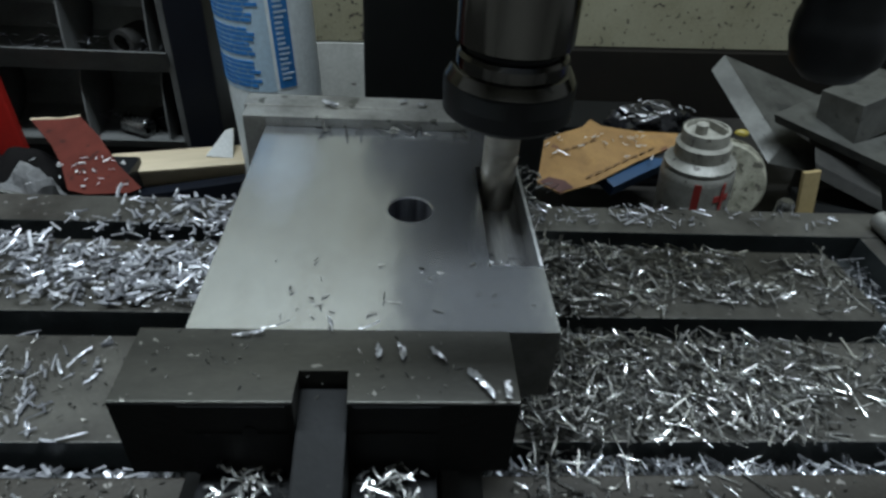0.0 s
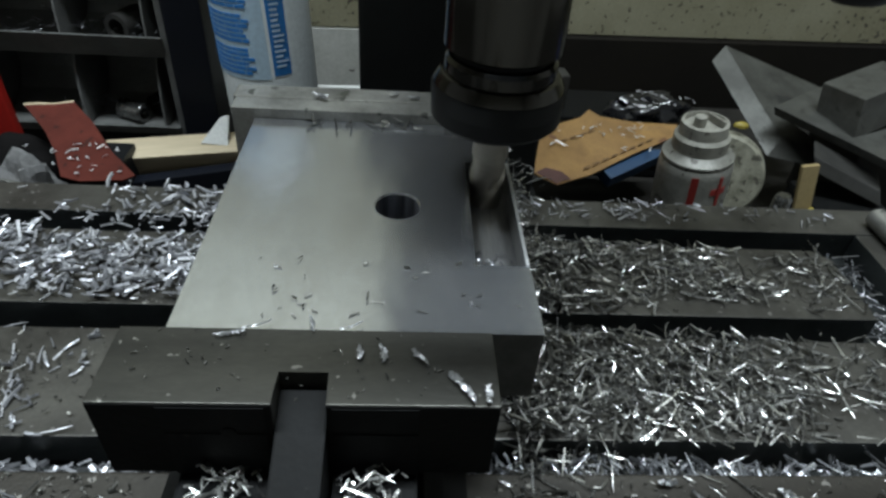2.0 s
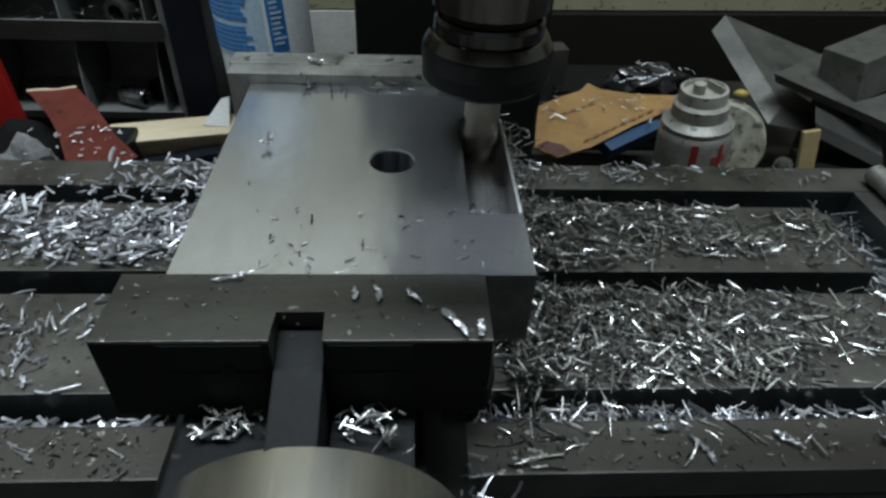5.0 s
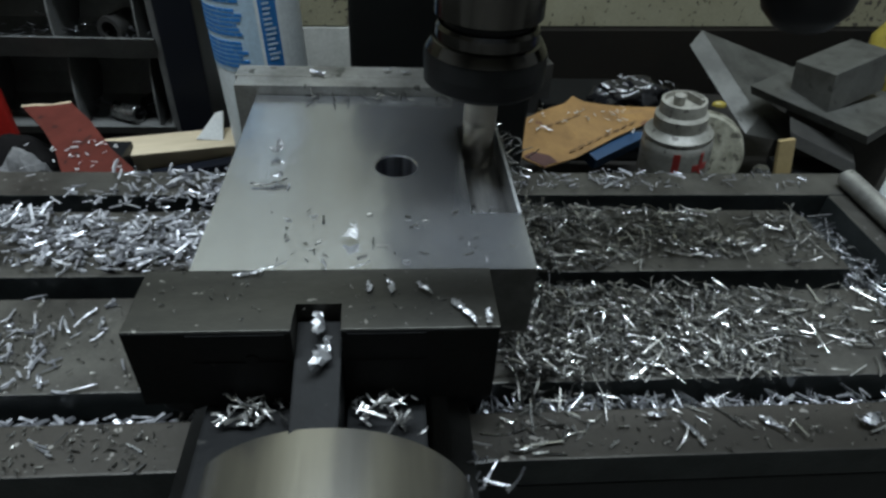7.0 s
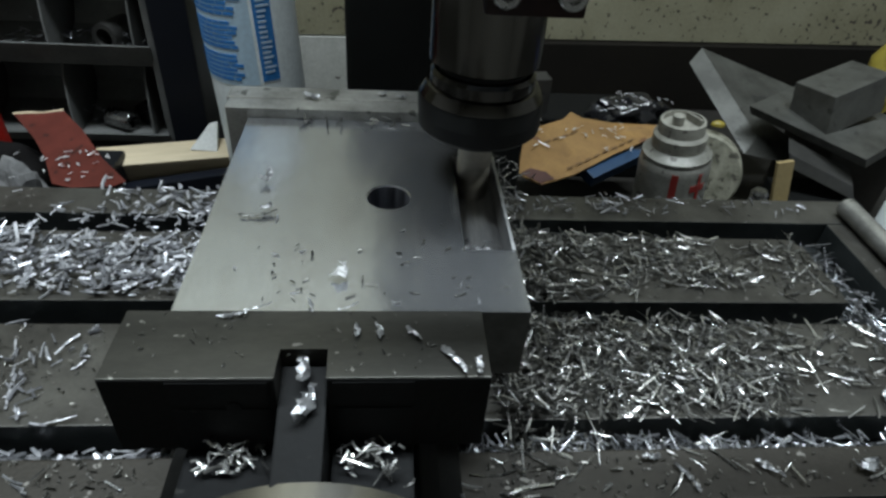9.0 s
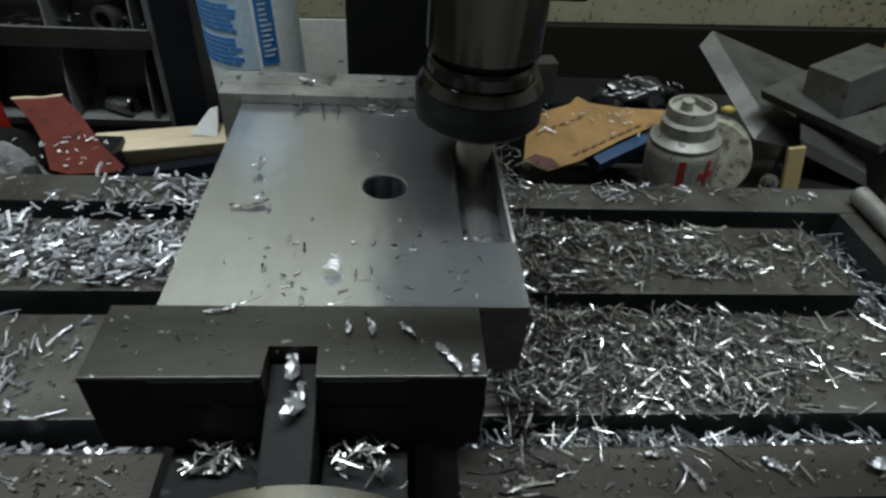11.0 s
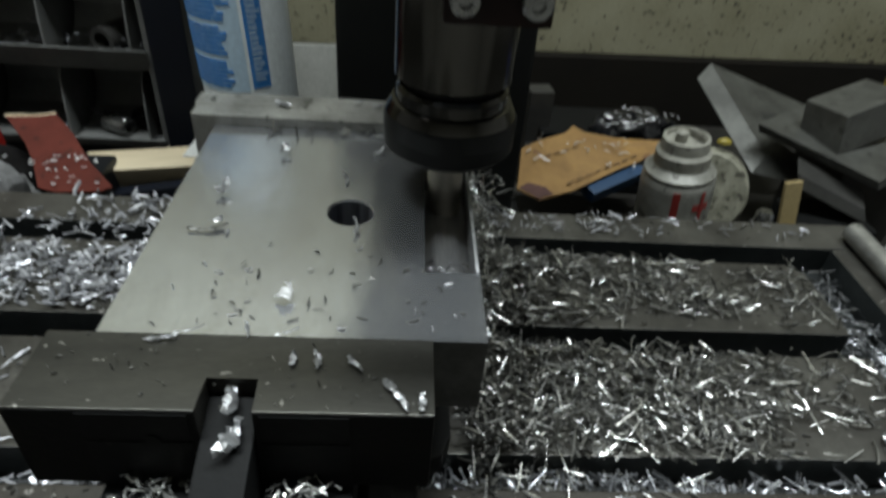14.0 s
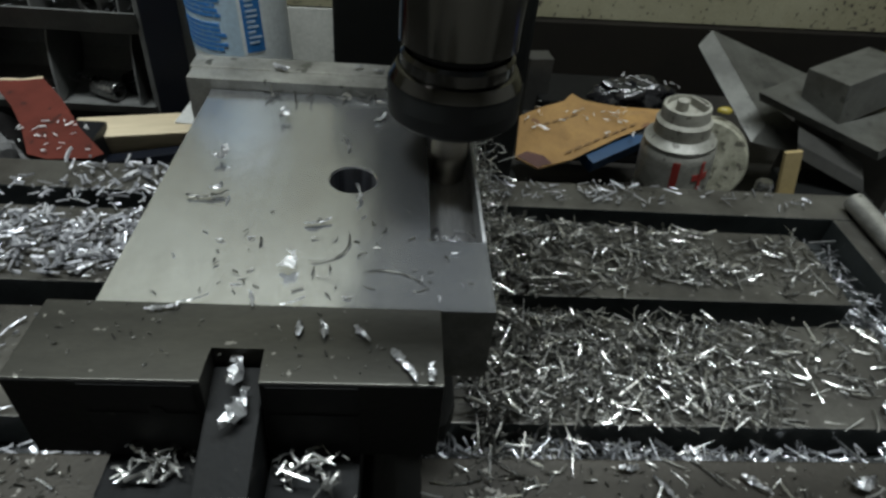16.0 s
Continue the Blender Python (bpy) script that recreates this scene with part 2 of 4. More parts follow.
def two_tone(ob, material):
    """Upright faces take a second, darker material that holds their shade."""
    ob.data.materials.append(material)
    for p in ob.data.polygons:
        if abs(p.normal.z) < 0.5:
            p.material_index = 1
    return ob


def empty(name, m, label, category, group="", kind=""):
    ob = new(name)
    ob.empty_display_size = 0.01
    ob.matrix_world = m
    return tagged(ob, label, category, group, kind)


def box(x0, x1, y0, y1, z0, z1, bevel=0.0006, bm=None, m=None):
    bm = bm or bmesh.new()
    v = [bm.verts.new(((x0, x1)[i & 1], (y0, y1)[i >> 1 & 1], (z0, z1)[i >> 2])) for i in range(8)]
    fs = [bm.faces.new([v[i] for i in q]) for q in ((0, 2, 3, 1), (4, 5, 7, 6), (0, 1, 5, 4), (2, 6, 7, 3), (0, 4, 6, 2), (1, 3, 7, 5))]
    es = list({e for f in fs for e in f.edges})
    if bevel:
        r = bmesh.ops.bevel(bm, geom=es, offset=bevel, segments=2, profile=0.7, affect="EDGES")
        v = list({w for f in r["faces"] for w in f.verts} | {w for w in v if w.is_valid})
    if m:
        bmesh.ops.transform(bm, matrix=m, verts=v)
    return bm


def prism(points, z0, z1, bevel=0.0005, m=None):
    """A polygon in x, y raised from z0 to z1."""
    bm = bmesh.new()
    low = [bm.verts.new((x, y, z0)) for x, y in points]
    top = [bm.verts.new((x, y, z1)) for x, y in points]
    k = len(points)
    bm.faces.new(low[::-1])
    bm.faces.new(top)
    for i in range(k):
        bm.faces.new((low[i], low[(i + 1) % k], top[(i + 1) % k], top[i]))
    if bevel:
        bmesh.ops.bevel(bm, geom=list(bm.edges), offset=bevel, segments=2, profile=0.7, affect="EDGES")
    if m:
        bmesh.ops.transform(bm, matrix=m, verts=bm.verts)
    return bm


def lathe(profile, segs=48, m=None, bm=None):
    """Rows of radius, z turned round the z axis, closed at both ends."""
    bm = bm or bmesh.new()
    rings = []
    for r, z in profile:
        rings.append([bm.verts.new((r * math.cos(2 * math.pi * i / segs), r * math.sin(2 * math.pi * i / segs), z)) for i in range(segs)])
    for a, b in zip(rings, rings[1:]):
        for i in range(segs):
            bm.faces.new((a[i], a[(i + 1) % segs], b[(i + 1) % segs], b[i]))
    bm.faces.new(rings[0][::-1])
    bm.faces.new(rings[-1])
    if m:
        bmesh.ops.transform(bm, matrix=m, verts=bm.verts)
    return bm


def shell(r, a0, a1, z0, z1, thick=0.0003, segs=12, bm=None):
    """A curved patch on a cylinder of radius r, from angle a0 to a1 in degrees."""
    bm = bm or bmesh.new()
    rows = []
    for i in range(segs + 1):
        a = radians(a0 + (a1 - a0) * i / segs)
        rows.append([bm.verts.new((q * math.cos(a), q * math.sin(a), z)) for q, z in ((r, z0), (r + thick, z0), (r + thick, z1), (r, z1))])
    for p, q in zip(rows, rows[1:]):
        for i in range(4):
            bm.faces.new((p[i], q[i], q[(i + 1) % 4], p[(i + 1) % 4]))
    bm.faces.new(rows[0][::-1])
    bm.faces.new(rows[-1])
    return bm


def lump(sx, sy, sz, rough=0.3, freq=30.0, seed=0, flat=True, sub=4):
    """A crumpled lump of cloth or film resting on z = 0."""
    bm = bmesh.new()
    bmesh.ops.create_icosphere(bm, subdivisions=sub, radius=1)
    for v in bm.verts:
        p = Vector((v.co.x * sx, v.co.y * sy, v.co.z * sz))
        d = noise.noise(p * freq + Vector((seed * 7.3, seed, 0))) + 0.5 * noise.noise(p * freq * 2.3 + Vector((0, seed * 3.1, 0)))
        p *= 1 + rough * d
        if flat:
            p.z = max(p.z, -0.25 * sz) + 0.25 * sz
        v.co = p
    return bm


def sweep(points, radius, segs=10, flat=1.0):
    """A round bar along a line of points."""
    bm = bmesh.new()
    pts = [Vector(p) for p in points]
    rings = []
    for i, p in enumerate(pts):
        d = (pts[min(i + 1, len(pts) - 1)] - pts[max(i - 1, 0)]).normalized()
        s = d.orthogonal().normalized()
        t = d.cross(s)
        rings.append([bm.verts.new(p + radius * (math.cos(2 * math.pi * k / segs) * s + flat * math.sin(2 * math.pi * k / segs) * t)) for k in range(segs)])
    for a, b in zip(rings, rings[1:]):
        for k in range(segs):
            bm.faces.new((a[k], a[(k + 1) % segs], b[(k + 1) % segs], b[k]))
    bm.faces.new(rings[0][::-1])
    bm.faces.new(rings[-1])
    return bm


def single(name, bm, material, label, category, m=None, smooth=False, group="", kind=""):
    ob = part(name, bm, material, None, "", smooth)
    if m:
        ob.matrix_world = m
    return tagged(ob, label, category, group, kind)


# ---- room ----
BZ = -0.14
WM = pose(0, 0.600, 0, 0, 0, 3.2)
single("wall_north", box(-1.75, 1.75, 0, 0.10, -0.066, 1.6, 0), WALL, "cream-painted wall with dark oil spatter", "wall", WM, kind="structure")
single("trim", box(-1.75, 0.02, -0.002, 0.10, BZ - 0.1, -0.068, 0), SKIRT, "plain grey strip along the foot of the wall", "wall strip", WM, kind="structure")
single("baseboard", box(0.022, 1.75, -0.010, 0.10, BZ - 0.1, -0.068, 0.001), BOARD, "dark brown board along the foot of the wall", "wall board", WM, kind="structure")
# Added walls and ceiling, all out of view; they throw fill light back.
single("wall_south", box(-1.6, 1.6, -1.8, -1.7, -1.04, 1.6, 0), ROOM, "unseen plain grey wall that bounces fill light", "wall", kind="structure")
single("wall_east", box(1.6, 1.7, -1.8, 0.9, -1.04, 1.6, 0), ROOM, "unseen plain grey wall that bounces fill light", "wall", kind="structure")
single("wall_west", box(-1.7, -1.6, -1.8, 0.7, -1.04, 1.6, 0), ROOM, "unseen plain grey wall that bounces fill light", "wall", kind="structure")
single("ceiling", box(-1.8, 1.8, -1.8, 0.9, 1.6, 1.7, 0), ROOM, "unseen plain grey ceiling that bounces fill light", "ceiling", kind="structure")
single("floor", box(-1.8, 1.8, -1.8, 0.9, -1.14, -1.04, 0), FLOORM, "bare concrete workshop floor", "floor", kind="structure")
bench = empty("workbench", pose(0, 0, 0), "dirty dark workbench under the milling machine", "workbench")
part("benchtop", box(-0.95, 0.95, -0.25, 0.588, BZ - 0.03, BZ, 0.002), BENCH, bench)
for bx in (-0.9, 0.86):
    for by in (-0.22, 0.52):
        part("leg", box(bx, bx + 0.05, by, by + 0.05, -1.04, BZ - 0.03, 0.002), BENCH, bench)

# ---- milling table ----
table = empty("milling_table", pose(0, 0, 0), "stained grey iron milling table with T-slots and swarf", "machine table")
X0, X1 = -0.272, 0.272
part("table_body", box(X0, X1, -0.020, 0.165, -0.052, -0.016, 0.001), SLOT, table, "dark body below the slots")
part("saddle", box(-0.06, 0.10, 0.0, 0.15, BZ, -0.052, 0.002), CAST, table)
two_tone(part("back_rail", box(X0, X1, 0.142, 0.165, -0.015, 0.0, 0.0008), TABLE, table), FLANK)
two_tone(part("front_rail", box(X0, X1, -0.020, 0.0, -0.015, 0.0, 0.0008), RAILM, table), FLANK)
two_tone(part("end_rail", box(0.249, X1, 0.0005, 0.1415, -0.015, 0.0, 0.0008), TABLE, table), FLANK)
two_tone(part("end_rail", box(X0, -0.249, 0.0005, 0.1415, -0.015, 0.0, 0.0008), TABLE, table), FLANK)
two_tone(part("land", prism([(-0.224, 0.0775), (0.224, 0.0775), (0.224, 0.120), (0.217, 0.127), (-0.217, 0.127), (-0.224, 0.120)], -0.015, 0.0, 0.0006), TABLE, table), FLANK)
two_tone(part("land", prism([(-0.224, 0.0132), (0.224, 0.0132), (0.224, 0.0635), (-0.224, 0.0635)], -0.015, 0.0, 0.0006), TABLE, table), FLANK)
part("front_apron", box(X0 + 0.004, X1 - 0.004, -0.018, -0.006, -0.075, -0.0525, 0.001), CAST, table)

# ---- vise ----
vise = empty("machine_vise", pose(0, 0, 0), "small black cast machine vise with ground steel jaws", "vise")
ALONG_Y = Matrix(((1, 0, 0, 0), (0, 0, 1, 0), (0, 1, 0, 0), (0, 0, 0, 1)))
part("base", prism([(-0.0635, 0.0005), (-0.0632, 0.004), (-0.054, 0.008), (-0.0485, 0.0195), (0.0175, 0.0195), (0.024, 0.008), (0.0318, 0.004), (0.0322, 0.0005)], -0.062, 0.150, 0.001, ALONG_Y), CAST, vise)
part("base_lug", prism([(-0.078, 0.030), (-0.078, 0.012), (-0.074, 0.005), (-0.0632, 0.0018), (0.0325, 0.0018), (0.040, 0.006), (0.043, 0.014), (0.043, 0.030)], 0.0008, 0.010, 0.001), CAST, vise, "black foot of the vise spreading under the jaw")
part("bed", box(-0.0465, -0.0225, -0.060, 0.116, 0.0202, 0.040, 0.001), BARM, vise, "dark bed rail with swarf on it")
part("bed", box(-0.0075, 0.0145, -0.060, 0.116, 0.0202, 0.040, 0.001), BARM, vise, "dark bed rail with swarf on it")
fixed = part("fixed_jaw", box(-0.0625, 0.033, 0.1275, 0.139, 0.0202, 0.0718, 0.0008), FIXJ, vise)
part("jaw_plate", box(-0.0612, 0.032, 0.1176, 0.1274, 0.024, 0.0716, 0.0003), FIXJ, fixed)
jaw = part("moving_jaw", prism([(-0.063, -0.0245), (-0.0207, -0.0245), (-0.0207, -0.0145), (-0.008, -0.0145), (-0.008, -0.0245), (0.0335, -0.0245), (0.0335, -0.0005), (-0.063, -0.0005)], 0.0405, 0.0683, 0.0003), JAW, vise)
# Thin black sheets put the shade of the jaw's front into colour.
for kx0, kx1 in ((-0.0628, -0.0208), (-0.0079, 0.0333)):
    part("jaw_front_shade", box(kx0, kx1, -0.0248, -0.0246, 0.0407, 0.0679, 0), CAST, jaw, "oily black front face of the jaw, shade in its colour")
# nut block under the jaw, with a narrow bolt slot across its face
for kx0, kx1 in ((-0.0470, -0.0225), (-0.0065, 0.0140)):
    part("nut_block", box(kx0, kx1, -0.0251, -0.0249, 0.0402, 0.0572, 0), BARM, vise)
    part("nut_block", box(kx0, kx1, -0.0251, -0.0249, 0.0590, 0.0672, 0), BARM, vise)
# Flat black disc: the dark inside of a bolt hole, painted as colour.
part("bolt_hole_shade", lathe([(0.0019, 0.0), (0.0019, 0.0003)], 20, pose(-0.0315, -0.0251, 0.0581, 90, 0, 0)), CAST, vise, "black disc painting the shade in a bolt hole", True)
part("guide_bar", prism([(-0.047, 0.030), (-0.0155, 0.030), (-0.0155, 0.0625), (-0.047, 0.0525)], -0.0205, -0.0083, 0.0006, Matrix(((0, 0, 1, 0), (1, 0, 0, 0), (0, 1, 0, 0), (0, 0, 0, 1)))), BARM, vise, "dark flat bar sloping down from the jaw")
collar = part("screw_collar", lathe([(0.038, 0), (0.0405, 0.0015), (0.0405, 0.066), (0.039, 0.068)], 96, pose(-0.012, -0.0425, 0.0135, 90, 0, 0)), COLLAR, vise, "brushed steel collar on the vise screw", True)

# ---- workpiece: plate with a bored hole and an open slot ----
HT = 0.0674


def plate_mesh():
    bm = bmesh.new()
    hx, hy, hr, n = 0.0069, 0.0587, 0.0079, 40
    z1, z0, zs = HT, HT - 0.026, HT - 0.009
    sx0, sx1, sy0, sy1 = 0.0315, 0.0466, 0.0285, 0.0885
    x0, x1, y0, y1 = -0.052, 0.048, 0.0, 0.1172

    def face(*p):
        return bm.faces.new([bm.verts.new(q) for q in p])

    # top in four fields round the slot, one of them with the hole
    def flat(ax, bx, ay, by, z):
        face((ax, ay, z), (bx, ay, z), (bx, by, z), (ax, by, z))
    flat(x0, x1, y0, sy0, z1)
    flat(x0, x1, sy1, y1, z1)
    flat(sx1, x1, sy0, sy1, z1)
    for ax, bx, ay, by in ((x0, x1, y0, hy - 0.008), (x0, x1, hy + 0.008, y1), (x0, hx - 0.008, hy - 0.008, hy + 0.008), (hx + 0.008, x1, hy - 0.008, hy + 0.008)):
        flat(ax, bx, ay, by, z0)
    qx0, qx1, qy0, qy1 = hx - 0.012, hx + 0.012, hy - 0.012, hy + 0.012
    flat(x0, qx0, sy0, sy1, z1)
    flat(qx1, sx0, sy0, sy1, z1)
    flat(qx0, qx1, sy0, qy0, z1)
    flat(qx0, qx1, qy1, sy1, z1)
    for i in range(n):
        a, b = 2 * math.pi * i / n, 2 * math.pi * (i + 1) / n

        def rim(t):
            k = 0.012 / max(abs(math.cos(t)), abs(math.sin(t)))
            return hx + k * math.cos(t), hy + k * math.sin(t)
        r2 = hr - 0.0005
        pa, pb = (hx + hr * math.cos(a), hy + hr * math.sin(a)), (hx + hr * math.cos(b), hy + hr * math.sin(b))
        qa, qb = (hx + r2 * math.cos(a), hy + r2 * math.sin(a)), (hx + r2 * math.cos(b), hy + r2 * math.sin(b))
        face((*rim(a), z1), (*rim(b), z1), (*pb, z1), (*pa, z1))
        face((*pa, z1), (*pb, z1), (*qb, z1 - 0.0005), (*qa, z1 - 0.0005))
    # outer sides
    for p, q in (((x0, y0), (x1, y0)), ((x1, y0), (x1, y1)), ((x1, y1), (x0, y1)), ((x0, y1), (x0, y0))):
        face((*p, z0), (*q, z0), (*q, z1), (*p, z1))
    return bm, (sx0, sx1, sy0, sy1, zs, z1)


bm, (sx0, sx1, sy0, sy1, zs, z1) = plate_mesh()
bmesh.ops.remove_doubles(bm, verts=bm.verts, dist=0.00001)
plate = single("steel_plate", bm, PLATE, "bright machined steel plate with a bored hole, clamped in the vise", "workpiece")
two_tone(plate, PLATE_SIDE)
bm = bmesh.new()
for q in (((sx0, sy0, zs), (sx1, sy0, zs), (sx1, sy1, zs), (sx0, sy1, zs)), ((sx0, sy0, zs), (sx0, sy0, z1), (sx1, sy0, z1), (sx1, sy0, zs)), ((sx1, sy0, zs), (sx1, sy0, z1), (sx1, sy1, z1), (sx1, sy1, zs)),
          ((sx1, sy1, zs), (sx1, sy1, z1), (sx0, sy1, z1), (sx0, sy1, zs)), ((sx0, sy1, zs), (sx0, sy1, z1), (sx0, sy0, z1), (sx0, sy0, zs))):
    bm.faces.new([bm.verts.new(p) for p in q])
part("milled_slot", bm, CUT, plate, "freshly milled bright slot")
bm = bmesh.new()
for i in range(40):
    c, s, c2, s2 = (f(2 * math.pi * k / 40) for k in (i, i + 1) for f in (math.cos, math.sin))
    bm.faces.new([bm.verts.new(q) for q in ((0.0069 + 0.0074 * c, 0.0587 + 0.0074 * s, z1 - 0.0005), (0.0069 + 0.0074 * c2, 0.0587 + 0.0074 * s2, z1 - 0.0005),
                                            (0.0069 + 0.0074 * c2, 0.0587 + 0.0074 * s2, z1 - 0.026), (0.0069 + 0.0074 * c, 0.0587 + 0.0074 * s, z1 - 0.026))])
bmesh.ops.remove_doubles(bm, verts=bm.verts, dist=0.00001)
part("bore", bm, BORE, plate, "bright wall of the bored hole", True)
part("slot_burr", box(sx1 + 0.0002, 0.0478, sy0, sy1, HT, HT + 0.0005, 0.0001), BURR, plate, "burr along the slot, its highlight in the colour")

# ---- milling machine: column, head, spindle ----
mill = empty("milling_machine", pose(0, 0, 0), "dark painted bench milling machine column and head", "milling machine")
part("column", box(-0.0225, 0.105, 0.280, 0.400, BZ, 0.20, 0.003), HEAD, mill)
part("dovetail", box(0.004, 0.080, 0.290, 0.400, 0.2005, 0.95, 0.003), HEAD, mill)
part("foot", box(-0.04, 0.12, 0.17, 0.42, BZ, -0.10, 0.004), HEAD, mill)
head = part("head_casting", box(0.002, 0.086, 0.060, 0.278, 0.172, 0.40, 0.006), HEAD, mill)
part("head_cover", box(-0.030, 0.24, 0.0, 0.007, 0.1742, 0.205, 0.002), BLUEP, mill, "dark blue front cover of the head")
part("quill_collar", lathe([(0.0395, 0.1615), (0.041, 0.163), (0.041, 0.1715)], 64, pose(0.0388, 0.0772, 0)), BODYM, head, "", True)
part("lock_knob", lathe([(0.003, 0), (0.0048, 0.002), (0.0048, 0.008), (0.003, 0.010)], 24, pose(0.086, 0.10, 0.1475, 30, 40, 0)), BLACKP, mill, "", True)
carriage = empty("quill_clamp", pose(0, 0, 0), "dark red clamp with two bright bolts on the quill", "clamp")
clamp = part("clamp_block", box(0.0325, 0.0610, 0.0455, 0.0525, 0.1355, 0.190, 0.002), REDCAST, carriage)
# Raised black block; the slot's inner shade is put into its colour.
part("pin_slot_shade", box(-0.0034, 0.0034, -0.0007, 0.0007, -0.0018, 0.0018, 0.0005, m=pose(0.0268, 0.0628, 0.1535, 0, 25, -40)), BLACKP, carriage, "black block painting the shade inside a quill slot")
for bx in (0.0378, 0.0557):
    part("clamp_bolt", lathe([(0.0036, 0), (0.0040, 0.0008), (0.0040, 0.0040), (0.0034, 0.0048), (0.0019, 0.0048), (0.0019, 0.003)], 24, pose(bx, 0.0455, 0.1426, 90, 0, 0)), STEEL, carriage, "bright socket-head bolt", True)

AX, AY = 0.0388, 0.0772
# Spindle built with the nut's lower face at z = 0; it turns and sinks.
spindle = empty("spindle_chuck", pose(AX, AY, 0.098), "blackened collet chuck on a worn steel spindle", "tool chuck")
part("quill", lathe([(0.0180, 0.0246), (0.0189, 0.0254), (0.0189, 0.120)], 64), QUILL, spindle, "worn grey steel spindle nose", True)
part("groove_ring", lathe([(0.0155, 0.0222), (0.0155, 0.0245)], 64), CHUCK, spindle, "", True)
part("chuck_body", lathe([(0.0184, 0.0137), (0.0182, 0.0208), (0.0172, 0.0221)], 64), BODYM, spindle, "dark steel chuck body", True)
nut = part("collet_nut", lathe([(0.0095, 0.0002), (0.0198, 0.0), (0.0218, 0.0020), (0.0218, 0.0125), (0.0214, 0.0131)], 64), CHUCK, spindle, "black collet nut", True)
part("nut_shoulder", lathe([(0.0215, 0.0132), (0.0212, 0.0140), (0.0196, 0.0168), (0.0186, 0.0172)], 64), BODYM, nut, "worn bright chamfer of the nut", True)
for k in range(6):
    part("spanner_slot", box(0.0206, 0.0221, -0.0020, 0.0020, 0.0070, 0.0124, 0.0003, m=pose(0, 0, 0, 0, 0, 60 * k)), SLOT, nut)
part("collet", lathe([(0.0062, -0.0006), (0.0092, -0.0006), (0.0094, 0.0001)], 48), QUILL, spindle, "", True)


def end_mill():
    bm = bmesh.new()
    segs, rows = 40, 40
    rings = []
    for j in range(rows + 1):
        z = -0.0405 + 0.040 * j / rows
        ring = []
        for i in range(segs):
            a = 2 * math.pi * i / segs
            r = 0.0063
            if j < 26:
                w = math.cos(2 * (a - z * 170))
                r *= 1.0 if w > -0.2 else 0.80 + 0.12 * abs(w)
            ring.append(bm.verts.new((r * math.cos(a), r * math.sin(a), z)))
        rings.append(ring)
    for p, q in zip(rings, rings[1:]):
        for i in range(segs):
            bm.faces.new((p[i], p[(i + 1) % segs], q[(i + 1) % segs], q[i]))
    bm.faces.new(rings[0][::-1])
    bm.faces.new(rings[-1])
    return bm


part("end_mill", end_mill(), CUTTER, spindle, "two-flute steel end mill", True)

# Feed lever with a bulbous black grip.
lever = new("feed_lever")
lever.empty_display_size, lever.parent = 0.01, mill
lever["label"] = "black bulbous grip on the quill feed lever"
part("grip", lathe([(0.004, -0.0195), (0.011, -0.0175), (0.0165, -0.011), (0.0185, -0.002), (0.0180, 0.006), (0.0165, 0.010), (0.0172, 0.016), (0.0165, 0.024), (0.0125, 0.031), (0.009, 0.036)], 40), BLACKP, lever, "", True)
part("rod", sweep([(0, 0, 0.035), (-0.01, 0.0, 0.08), (-0.03, 0.0, 0.14)], 0.005), STEEL, lever, "", True)

single("round_bar", lathe([(0.0045, 0), (0.0054, 0.001), (0.0054, 0.139), (0.0045, 0.140)], 32), FIXJ, "grey round steel bar lying on the end of the table", "steel bar", pose(0.2635, 0.152, 0.0056, 90, 0, 0), True)
single("threaded_stud", lathe([(0.0062, 0), (0.0062, 0.078), *[(0.0062 - 0.0007 * (k % 2), 0.079 + 0.001 * k) for k in range(14)], (0.0045, 0.0935)], 24), STEEL, "short dark threaded stud standing behind the table", "stud", pose(0.281, 0.25, BZ), True)
single("paper_pad", box(-0.030, 0.028, -0.003, 0.003, 0, 0.046, 0.0006), WHITE, "thin white paper pad standing on edge by the column", "paper pad", pose(-0.060, 0.500, BZ + 0.0005, 0, 0, 4))

